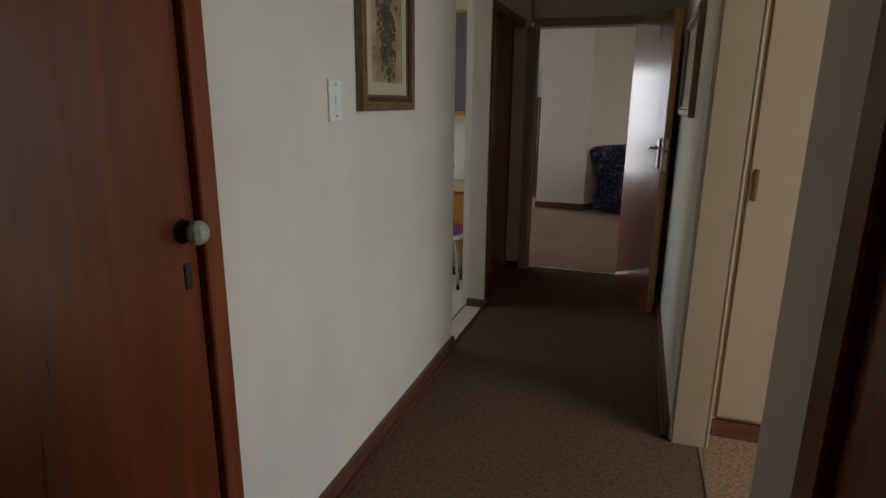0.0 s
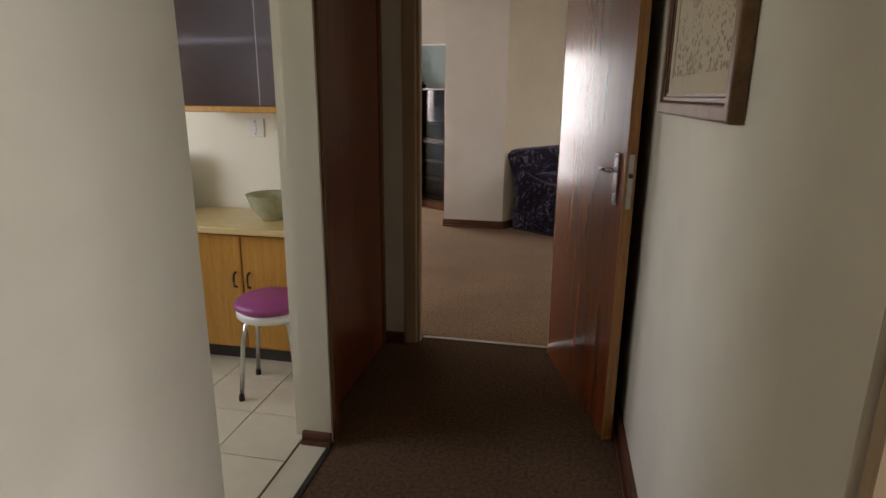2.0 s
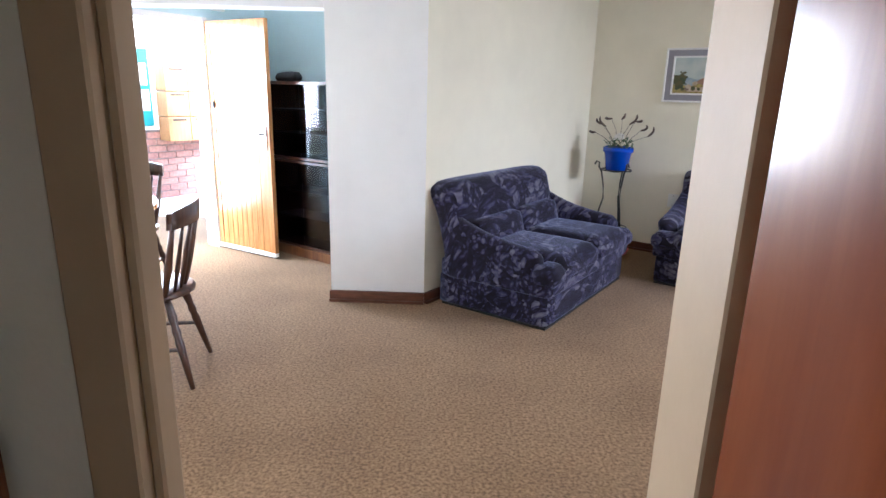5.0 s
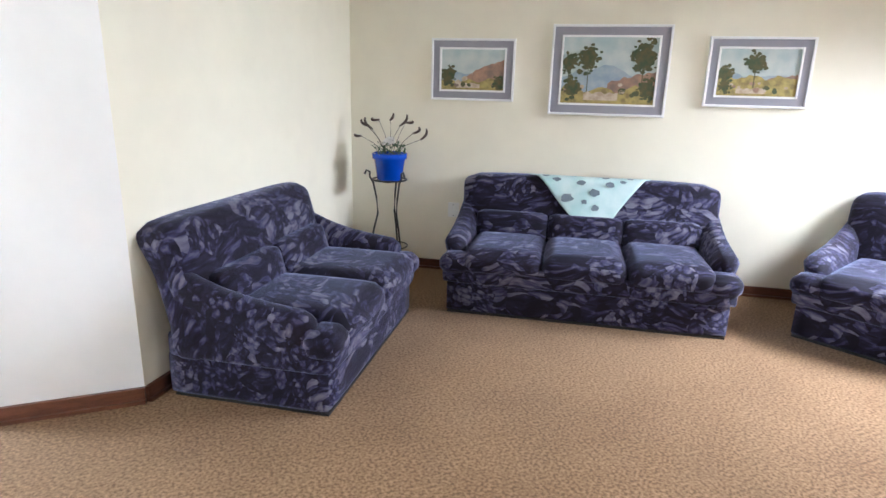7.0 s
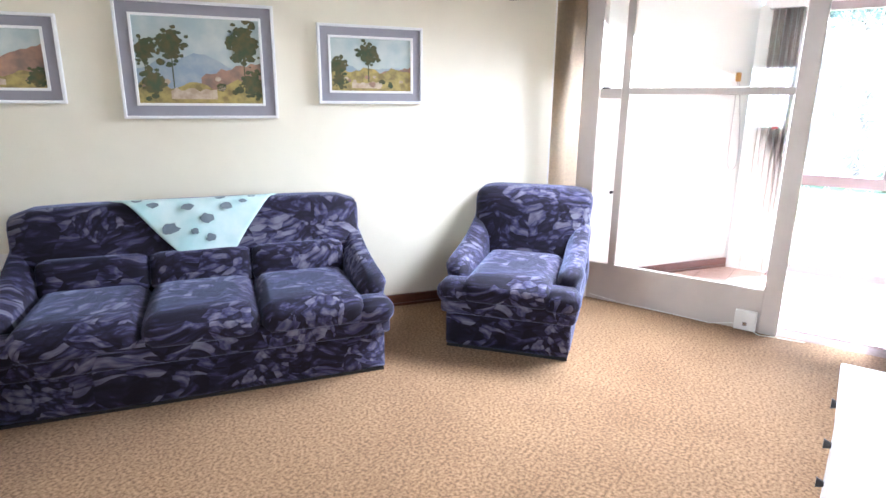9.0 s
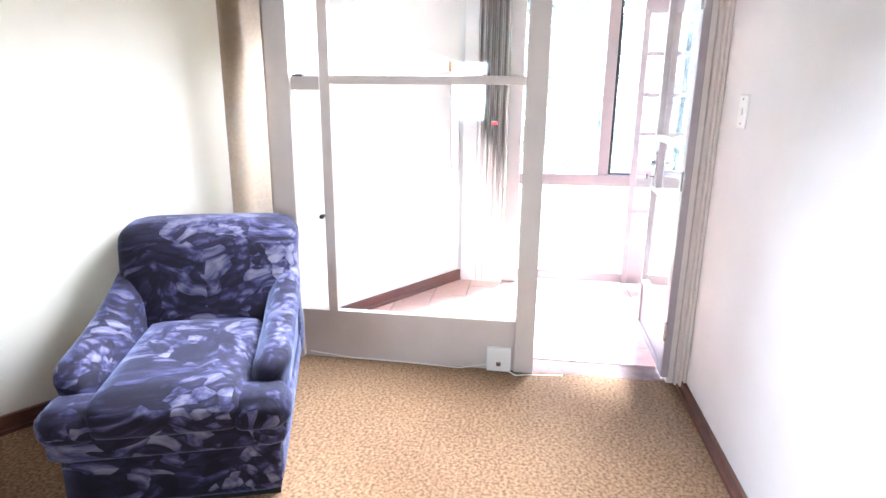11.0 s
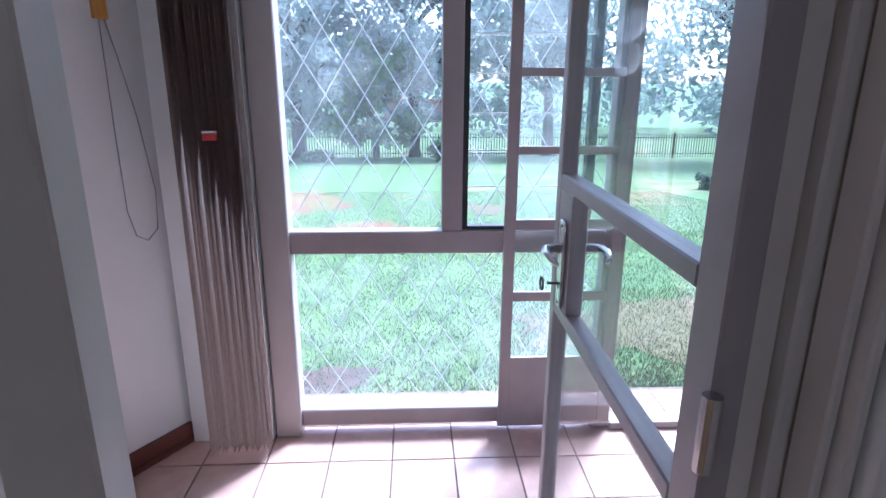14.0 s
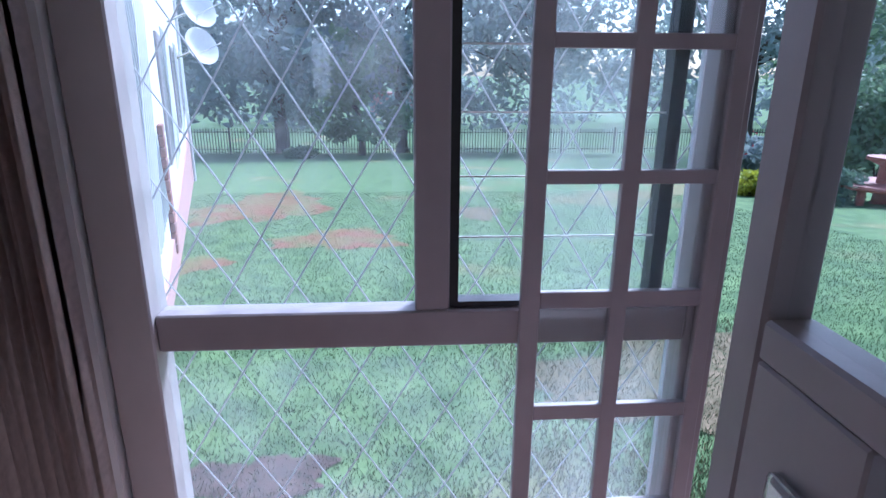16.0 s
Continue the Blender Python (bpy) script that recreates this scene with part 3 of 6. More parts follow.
door_frame("door_frame_near", "dark red stained frame of the cupboard door", [(-0.12, 0.014, 0.415, 0.475, 0, 2.0), (-0.12, 0.014, -0.475, -0.415, 0, 2.0), (-0.12, 0.014, -0.475, 0.475, 2.0, 2.06)], "red_door_wood")
door_frame("door_frame_opposite", "dark red stained door frame on the hall wall", [(1.135, 1.165, -0.02, 0.05, 0, 2.03), (1.135, 1.165, -0.9, -0.83, 0, 2.03)], "red_door_wood")
structure("door_opposite", boxes((1.150, 1.165, -0.83, -0.02, 0, 2.0)), "red_door_wood", "closed dark red wooden door in the hall", "door")


def lever_set(parent, side, mat="metal"):
    """A long back plate with a curved lever, in the leaf's own plane: x along the leaf, y the face."""
    y = side
    bm = boxes((-0.021, 0.021, min(0, y * 0.008), max(0, y * 0.008), -0.12, 0.075), bevel=0.006, segments=2)
    plate = part("handle_plate", bm, mat, parent, "satin metal back plate")
    bm = bmesh.new()
    tube(bm, [(0, y * 0.008, 0.012), (0, y * 0.036, 0.012), (-0.012, y * 0.043, 0.013), (-0.040, y * 0.046, 0.014), (-0.068, y * 0.040, 0.008), (-0.084, y * 0.032, 0.002)], [0.011, 0.010, 0.010, 0.008, 0.007, 0.005], 10)
    part("lever", bm, mat, plate, "curved metal lever", smooth=True)
    bm = bmesh.new()
    rod(bm, (0, 0, -0.07), (0, y * 0.0085, -0.07), 0.007)
    part("keyhole", bm, "black", plate)
    for z in (0.062, -0.108):
        bm = bmesh.new()
        rod(bm, (0, y * 0.006, z), (0, y * 0.0095, z), 0.004)
        part("screw", bm, "dark_metal", plate)
    return plate


# lounge door, standing open against the hall wall
leaf_m = Matrix.Translation((0.838, 4.10, 0)) @ Matrix.Rotation(math.atan2(3.33 - 4.10, 1.075 - 0.838), 4, "Z")
door = thing("door_lounge", leaf_m, "reddish varnished flush door standing open, chrome lever handle", "door")
part("leaf", boxes((0, 0.80, 0, 0.04, 0.008, 1.945), bevel=0.002), "red_door_wood", door)
part("edge_strip", boxes((0.8005, 0.806, 0.0, 0.04, 0.008, 1.945)), "front_door_wood", door, "pale bare wood lock edge")
ls = lever_set(door, -1)
ls.location = (0.735, -0.0005, 1.095)
part("strike_plate", boxes((0.8062, 0.808, 0.010, 0.030, 0.97, 1.17), bevel=0.0004), "metal", door, "steel lock face plate")
part("latch", boxes((0.808, 0.814, 0.014, 0.026, 1.085, 1.10)), "dark_metal", door)

# closed hall door on the left
door = thing("door_left", pose(-0.078, 3.15, 0), "dark varnished flush door, closed, with an old key plate", "door")
part("leaf", boxes((-0.03, 0.0, 0.004, 0.896, 0.01, 1.945), bevel=0.002), "hall_door_wood", door)
part("key_plate", boxes((0.0, 0.005, 0.055, 0.09, 1.10, 1.26), bevel=0.002), "dark_metal", door, "tarnished brown metal plate")

# near cupboard door with glass knob
door = thing("door_near", pose(-0.008, 0, 0), "reddish brown flush door, closed, with a cut-glass knob", "door")
part("leaf", boxes((-0.04, 0.0, -0.412, 0.412, 0.01, 1.995), bevel=0.002), "hall_door_wood", door)
bm = bmesh.new()
rod(bm, (0, 0.375, 1.105), (0.012, 0.375, 1.105), 0.028, 0.024, 16)
part("rose", bm, "dark_metal", door, "dark metal knob rose")
bm = bmesh.new()
bmesh.ops.create_uvsphere(bm, u_segments=12, v_segments=8, radius=0.028)
for v in bm.verts:
    v.co = Vector((v.co.x * 0.85 + 0.04, v.co.y + 0.375, v.co.z + 1.105))
part("knob", bm, "bowl_glaze", door, "faceted glass knob")
part("key_plate", boxes((0.0, 0.004, 0.365, 0.385, 0.97, 1.03), bevel=0.001), "dark_metal", door)

# built-in cupboard in the side room
cup = thing("built_in_cupboard", pose(1.31, 1.855, 0), "cream painted built-in cupboard with wooden handles", "cupboard")
part("frame", boxes((0.0, 0.03, 0.0, 0.045, 0.08, 2.45), (0.03, 1.2, 0.012, 0.045, 0.08, 2.45)), "cream_paint", cup)
part("plinth", boxes((0.0, 1.2, 0.0, 0.045, 0.0, 0.075)), "baseboard_wood", cup)
for k in range(2):
    dr = part("door", boxes((0.035 + k * 0.5, 0.525 + k * 0.5, -0.012, 0.011, 0.1, 2.3), bevel=0.003), "cream_paint", cup)
    part("handle", boxes((0.045 + k * 0.5, 0.062 + k * 0.5, -0.035, -0.013, 1.03, 1.15), bevel=0.004), "frame_wood", dr, "brown wooden pull")
structure("door_lining_side", boxes((1.17, 1.305, 1.735, 1.7585, 0, 2.1), (1.295, 1.312, 1.735, 1.86, 0, 2.1), bevel=0.003), "cream_paint", "cream painted lining of the side opening", "door frame")


# ---- sofas ----


BACK_LEAN, BACK_Y, BACK_TOP, BACK_R = 0.30, 0.56, 0.828, 0.075


def back_front(z):
    """Depth of the backrest's front face at a height."""
    y = BACK_Y + BACK_LEAN * max(0.0, z - 0.35)
    over = z - (BACK_TOP - BACK_R)
    if over > 0:
        y += BACK_R - math.sqrt(max(0.0, BACK_R**2 - over**2))
    return y


def sofa(name, m, width, count, label, category):
    """Front faces -y, the base front lies at y = 0, back at y = 0.86."""
    ob = thing(name, m, label, category)
    w = width / 2
    bm = bmesh.new()
    soft_box(bm, -w, w, 0.0, 0.80, 0.012, 0.225, 0.02, 6)
    part("base", bm, "leaf_velvet", ob, smooth=True)
    part("foot_trim", boxes((-w + 0.01, w - 0.01, 0.006, 0.78, 0.0, 0.0118)), "black", ob)
    bm = bmesh.new()
    soft_box(bm, -w - 0.03, w + 0.03, -0.03, 0.78, 0.205, 0.35, 0.04, 9, puff=(0.006, 0.012, 0))
    part("seat_frame", bm, "leaf_velvet", ob, smooth=True)
    arm = 0.135
    inner = w + 0.035 - arm
    step = 2 * inner / count
    for k in range(count):
        x0 = -inner + k * step
        x1 = x0 + step
        bm = bmesh.new()
        soft_box(bm, x0 + 0.003, x1 - 0.003, -0.055, 0.60, 0.285, 0.43, 0.058, 9, puff=(0.006, 0.014, 0.024))
        # the outer cushions run on in front of the arms
        if k == 0:
            soft_box(bm, -w - 0.04, x0 + 0.06, -0.052, 0.11, 0.275, 0.405, 0.055, 6, puff=(0.008, 0.01, 0.008))
        if k == count - 1:
            soft_box(bm, x1 - 0.06, w + 0.04, -0.052, 0.11, 0.275, 0.405, 0.055, 6, puff=(0.008, 0.01, 0.008))
        part("seat_cushion", bm, "leaf_velvet", ob, smooth=True)
        if count == 1:
            continue
        bm = bmesh.new()
        soft_box(bm, x0 + 0.002, x1 - 0.002, 0.515, 0.68, 0.40, 0.585, 0.035, 7, puff=(0.001, 0.014, 0.004), shape=lambda x, y, z: (x, y + 0.28 * (z - 0.45), z))
        part("lumbar_cushion", bm, "leaf_velvet", ob, smooth=True)

    def lean(x, y, z):
        k = max(0.0, z - 0.35)
        side = abs(x) / (w + 0.01)
        drop = 0.012 * max(0.0, side - 0.6) ** 2 / 0.16 * (k > 0.25)
        bow = 0.018 * math.sin(math.pi * min(1.0, k / 0.5))
        flare = 0.03 * max(0.0, k - 0.3) / 0.2 * (y > 0.68)
        return (x - math.copysign(bow, x) * (abs(x) > w - 0.05), y + BACK_LEAN * k + flare, z - drop)

    bm = bmesh.new()
    soft_box(bm, -w - 0.045, w + 0.045, BACK_Y, 0.765, 0.19, BACK_TOP, BACK_R, 11, puff=(0, 0.018, 0.006), shape=lean)
    part("backrest", bm, "leaf_velvet", ob, smooth=True)
    for s in (-1, 1):

        def slope(x, y, z, s=s):
            t = min(1.0, max(0.0, (y - 0.09) / 0.62))
            top = 0.485 + 0.05 * t + 0.10 * t**3
            zz = 0.22 + (z - 0.22) / 0.30 * (top - 0.22)
            u = min(1, max(0, (z - 0.22) / 0.30))
            roll = 0.022 * u**3 - 0.014 * math.sin(math.pi * u)
            return (x + s * roll, y - 0.02 * u * (1 - t), zz)

        bm = bmesh.new()
        x0, x1 = (w + 0.035 - arm, w + 0.035) if s > 0 else (-w - 0.035, -w - 0.035 + arm)
        soft_box(bm, x0, x1, 0.09, 0.76, 0.22, 0.52, 0.06, 9, puff=(0.004, 0.014, 0.008), shape=slope)
        part("armrest", bm, "leaf_velvet", ob, smooth=True)
    return ob


SOFA_AT = Vector((2.76, 7.318))
sofa("sofa", pose(SOFA_AT.x, SOFA_AT.y, 0, 0, 0, SLANT), 1.75, 3, "three-seat sofa in navy and violet leaf-patterned velvet", "sofa")
# love seat against the cream wall: it faces along U
sofa("love_seat", pose(1.059 + 0.5 * 1.36 * N.x, 6.758 + 0.5 * 1.36 * N.y, 0, 0, 0, SLANT + 90), 1.36, 2, "two-seat sofa in dark leaf-patterned velvet by the cream wall", "sofa")
# armchair turned towards the room
AC_L, AC_R = Vector((3.925, 6.76)), Vector((4.150, 6.085))
acd = (AC_R - AC_L).normalized()
acm = (AC_L + AC_R) / 2
sofa("armchair", pose(acm.x, acm.y, 0, 0, 0, math.degrees(math.atan2(acd.y, acd.x))) @ Matrix.Diagonal((1, 1.14, 1, 1)), (AC_R - AC_L).length, 1, "single armchair in blue and violet leaf-patterned velvet", "armchair")

# ---- lounge things ----


def blob_disc(bm, x, z, r, y, rnd, seg=9):
    pts = [bm.verts.new((x + r * (0.75 + 0.5 * rnd.random()) * math.cos(2 * math.pi * k / seg), y, z + r * 0.8 * (0.7 + 0.5 * rnd.random()) * math.sin(2 * math.pi * k / seg))) for k in range(seg)]
    bm.faces.new(pts)


def ridge(bm, x0, x1, zb, heights, y):
    """A ragged band of paint from zb up to the given heights."""
    n = len(heights)
    top = [bm.verts.new((x0 + (x1 - x0) * k / (n - 1), y, h)) for k, h in enumerate(heights)]
    low = [bm.verts.new((x0 + (x1 - x0) * k / (n - 1), y, zb)) for k in range(n)]
    for k in range(n - 1):
        bm.faces.new((low[k], low[k + 1], top[k + 1], top[k]))


def border(x0, x1, z0, z1, t, y0, y1, bevel=0.0):
    """A mitred rectangular ring of width t, in one piece."""
    bm = bmesh.new()
    rings = []
    for y in (y0, y1):
        for k in (0.0, t):
            rings.append([bm.verts.new(p) for p in ((x0 + k, y, z0 + k), (x1 - k, y, z0 + k), (x1 - k, y, z1 - k), (x0 + k, y, z1 - k))])
    fo, fi, bo, bi = rings
    for k in range(4):
        n = (k + 1) % 4
        bm.faces.new((fo[k], fo[n], fi[n], fi[k]))
        bm.faces.new((bo[n], bo[k], bi[k], bi[n]))
        bm.faces.new((fo[n], fo[k], bo[k], bo[n]))
        bm.faces.new((fi[k], fi[n], bi[n], bi[k]))
    if bevel:
        bmesh.ops.bevel(bm, geom=[e for e in bm.edges if abs(e.verts[0].co.y - e.verts[1].co.y) < 1e-6 and abs(e.verts[0].co.y - y0) < 1e-6 and (abs(e.verts[0].co.x - e.verts[1].co.x) < 1e-6 or abs(e.verts[0].co.z - e.verts[1].co.z) < 1e-6)], offset=bevel, segments=2, affect="EDGES", profile=0.5)
    return bm


def landscape(name, s0, s1, z0, z1, inner, trees, seed, label, peak=(0.62, 0.26), slope=(0.45, 0.20), meadow=0.30):
    """A framed landscape on the slanted wall; local x along the wall, -y into the room."""
    rnd = random.Random(seed)
    p = along(s0, 0.002)
    ob = thing(name, pose(p.x, p.y, z0, 0, 0, SLANT), label, "painting", group="landscapes over the sofa")
    w, h = s1 - s0, z1 - z0
    part("frame", border(0, w, 0, h, 0.016, -0.03, 0, 0.003), "white_paint", ob, "thin white frame")
    part("mount", border(0.016, w - 0.016, 0.016, h - 0.016, inner - 0.03, -0.018, 0), "mount_grey", ob, "grey woven mount")
    part("liner", border(inner - 0.014, w - inner + 0.014, inner - 0.014, h - inner + 0.014, 0.014, -0.024, 0, 0.002), "white_paint", ob, "white inner slip")
    a, b, lo, hi = inner, w - inner, inner, h - inner
    ww, hh = b - a, hi - lo
    canvas = part("canvas", boxes((a, b, -0.012, 0, lo, hi)), "sky_paint", ob, "hazy painted sky")
    bm = bmesh.new()
    n = 22
    ridge(bm, a, b, lo, [lo + hh * (0.38 + peak[1] * math.exp(-((k / n - peak[0]) / 0.2) ** 2) + 0.10 * math.exp(-((k / n - 0.2) / 0.1) ** 2) + 0.03 * rnd.random()) for k in range(n + 1)], -0.0125)
    part("mountain_range", bm, "mountain_paint", canvas, "blue painted mountains")
    bm = bmesh.new()
    ridge(bm, a + ww * slope[0], b, lo, [lo + hh * (0.30 + slope[1] * (k / 12) ** 0.7 + 0.05 * rnd.random()) for k in range(13)], -0.0130)
    part("hillside", bm, "hill_paint", canvas)
    bm = bmesh.new()
    ridge(bm, a, b, lo, [lo + hh * (meadow + 0.05 * math.sin(k * 0.9) + 0.06 * rnd.random()) for k in range(21)], -0.0135)
    part("field", bm, "field_paint", canvas, "ochre painted fields")
    bm = bmesh.new()
    ridge(bm, a + ww * 0.25, a + ww * 0.62, lo + hh * 0.05, [lo + hh * (0.14 + 0.05 * rnd.random()) for _ in range(9)], -0.0138)
    part("water", bm, "path_paint", canvas)
    def keep(bm):
        for v in bm.verts:
            v.co.x, v.co.z = max(a, min(b, v.co.x)), max(lo, min(hi, v.co.z))
        return bm

    for tx, tz, tr in trees:
        bm = bmesh.new()
        x, z = a + ww * tx, lo + hh * tz
        for _ in range(150):
            blob_disc(bm, x + rnd.gauss(0, tr * ww * 0.24), z + rnd.gauss(0, tr * hh * 0.42), tr * ww * (0.06 + 0.12 * rnd.random()), -0.0145 - 0.0008 * rnd.random(), rnd, 7)
        part("painted_tree", keep(bm), "tree_paint", canvas, "dark painted tree")
        part("painted_trunk", boxes((x - 0.003, x + 0.003, -0.0148, -0.0138, lo + hh * 0.18, z)), "tree_paint", canvas)
    for _ in range(12):
        bm = bmesh.new()
        blob_disc(bm, a + ww * (0.05 + 0.9 * rnd.random()), lo + hh * (0.08 + 0.22 * rnd.random()), ww * (0.02 + 0.03 * rnd.random()), -0.0142, rnd, 9)
        part("painted_bush", keep(bm), rnd.choice(("tree_paint", "hill_paint", "path_paint")), canvas)
    return ob


landscape("painting", 0.75, 1.38, 1.355, 1.80, 0.078, [(0.10, 0.36, 0.22), (0.92, 0.16, 0.16)], 3, "small mountain landscape in a white frame with grey mount", (0.9, 0.12), (0.40, 0.42), 0.20)
landscape("painting", 1.64, 2.46, 1.275, 1.90, 0.085, [(0.07, 0.62, 0.15), (0.28, 0.70, 0.19), (0.86, 0.72, 0.24), (0.12, 0.24, 0.16), (0.93, 0.24, 0.16)], 5, "large mountain and tree landscape in a white frame", (0.50, 0.20), (0.50, 0.16), 0.20)
landscape("painting", 2.705, 3.365, 1.362, 1.825, 0.078, [(0.08, 0.48, 0.18), (0.46, 0.72, 0.20), (0.10, 0.2, 0.14)], 9, "small yellow field landscape in a white frame", (0.75, 0.06), (0.55, 0.14), 0.38)


def hall_picture(name, m, w, h, label, seed, scenery=False):
    """Local x along the wall, -y out of the wall."""
    rnd = random.Random(seed)
    ob = thing(name, m, label, "picture")
    part("frame", border(0, w, 0, h, 0.035, -0.03, 0, 0.006), "gilt_wood", ob, "brown carved wooden frame")
    part("inner_frame", border(0.035, w - 0.035, 0.035, h - 0.035, 0.014, -0.022, 0, 0.003), "dark_wood", ob)
    part("slip", border(0.049, w - 0.049, 0.049, h - 0.049, 0.008, -0.016, 0), "gilt_wood", ob, "gilt slip")
    part("mat", border(0.057, w - 0.057, 0.057, h - 0.057, 0.045, -0.012, 0), "mat_board", ob, "beige mat board")
    a, b, lo, hi = 0.102, w - 0.102, 0.102, h - 0.102
    canvas = part("print", boxes((a, b, -0.009, 0, lo, hi)), "sepia_paint", ob, "sepia print")
    bm = bmesh.new()
    wide, tall = b - a, hi - lo
    if scenery:
        far_hill = bmesh.new()
        ridge(far_hill, a, b, lo, [lo + tall * (0.62 + 0.10 * math.sin(k * 0.55) + 0.03 * rnd.random()) for k in range(25)], -0.0093)
        part("far_hill", far_hill, "mat_board", canvas, "pale washed hills")
    for _ in range(260):
        if scenery:
            v = rnd.random() ** 1.5
            x, z, r = a + wide * rnd.random(), lo + tall * 0.6 * v, wide * (0.006 + 0.012 * rnd.random() * (1.1 - v))
        else:
            x, z, r = a + wide * (0.5 + rnd.gauss(0, 0.15)), lo + tall * (0.42 + rnd.gauss(0, 0.17)), wide * (0.018 + 0.04 * rnd.random())
        blob_disc(bm, x, z, r, -0.0097 - 0.0006 * rnd.random(), rnd, 8)
    for v in bm.verts:
        v.co.x, v.co.z = max(a, min(b, v.co.x)), max(lo, min(hi, v.co.z))
    tagged(part("shading", bm, "sepia_mid" if scenery else "sepia_dark", canvas, "dark brushed shapes"), kind="stuff")
    return ob


hall_picture("framed_picture", pose(0.002, 1.215, 1.352, 0, 0, 90), 0.48, 0.62, "sepia still life in a brown gilt frame on the hall wall", 4)
hall_picture("framed_picture", pose(1.158, 3.10, 1.325, 0, 0, -90), 0.80, 0.50, "sepia landscape in a wide brown frame on the hall wall", 8, True)


def switch_plate(name, m, w, h, label, rockers=1, mat="white_plastic"):
    ob = thing(name, m, label, "light switch")
    part("plate", boxes((-w / 2, w / 2, -0.008, 0, -h / 2, h / 2), bevel=0.003, segments=2), mat, ob)
    for k in range(rockers):
        z = (k - (rockers - 1) / 2) * 0.03
        part("rocker", boxes((-0.008, 0.008, -0.013, -0.008, z - 0.014, z + 0.014), bevel=0.002), "paper", ob)
    for z in (-h / 2 + 0.016, h / 2 - 0.016):
        bm = bmesh.new()
        rod(bm, (0, -0.006, z), (0, -0.0095, z), 0.0035)
        part("screw", bm, "dark_metal", ob)
    return ob


switch_plate("light_switch", pose(0.0, 1.062, 1.388, 0, 0, 90), 0.082, 0.13, "white plastic light switch on the hall wall")
switch_plate("light_switch", pose(4.895, 4.46, 1.342, 0, 0, 180), 0.09, 0.125, "white plastic light switch by the sunroom door")
op = along(0.95, 0.0)
switch_plate("wall_socket", pose(op.x, op.y, 0.50, 0, 0, SLANT), 0.09, 0.12, "cream wall socket beside the sofa", 2)
switch_plate("light_switch", pose(-1.42, 4.12, 1.38, 0, 0, 0), 0.085, 0.13, "white plastic switch above the stove")
switch_plate("wall_socket", pose(-0.80, 4.12, 1.19, 0, 0, 0), 0.10, 0.10, "white socket with a plug under the wall cabinet", 2)


# plant on a wrought iron stand
def plant_stand(m):
    ob = thing("plant_stand", m, "black wrought-iron plant stand with curled feet", "plant stand")
    bm = bmesh.new()
    tube(bm, [(0.13 * math.cos(a), 0.13 * math.sin(a), 0.76) for a in [2 * math.pi * k / 24 for k in range(25)]], 0.007, 6)
    part("ring", bm, "dark_metal", ob)
    part("tray", boxes((-0.09, 0.09, -0.09, 0.09, 0.748, 0.754), bevel=0.002), "dark_metal", ob)
    for k in range(3):
        a = 2 * math.pi * k / 3 + 0.5
        c, s = math.cos(a), math.sin(a)
        prof = [(0.19, 0.80), (0.175, 0.83), (0.15, 0.82), (0.15, 0.78), (0.125, 0.74), (0.10, 0.62), (0.09, 0.50), (0.12, 0.38), (0.15, 0.22), (0.15, 0.10), (0.17, 0.03), (0.20, 0.008), (0.22, 0.02)]
        bm = bmesh.new()
        tube(bm, [(r * c, r * s, z) for r, z in prof], 0.008, 6)
        part("leg", bm, "dark_metal", ob, smooth=True)
    bm = bmesh.new()
    tube(bm, [(0.14 * math.cos(a), 0.14 * math.sin(a), 0.24) for a in [2 * math.pi * k / 20 for k in range(21)]], 0.005, 6)
    part("lower_ring", bm, "dark_metal", ob)
    return ob


PLANT = along(0.50, 0.28)
plant_stand(pose(PLANT.x, PLANT.y, 0, 0, 0, 20))


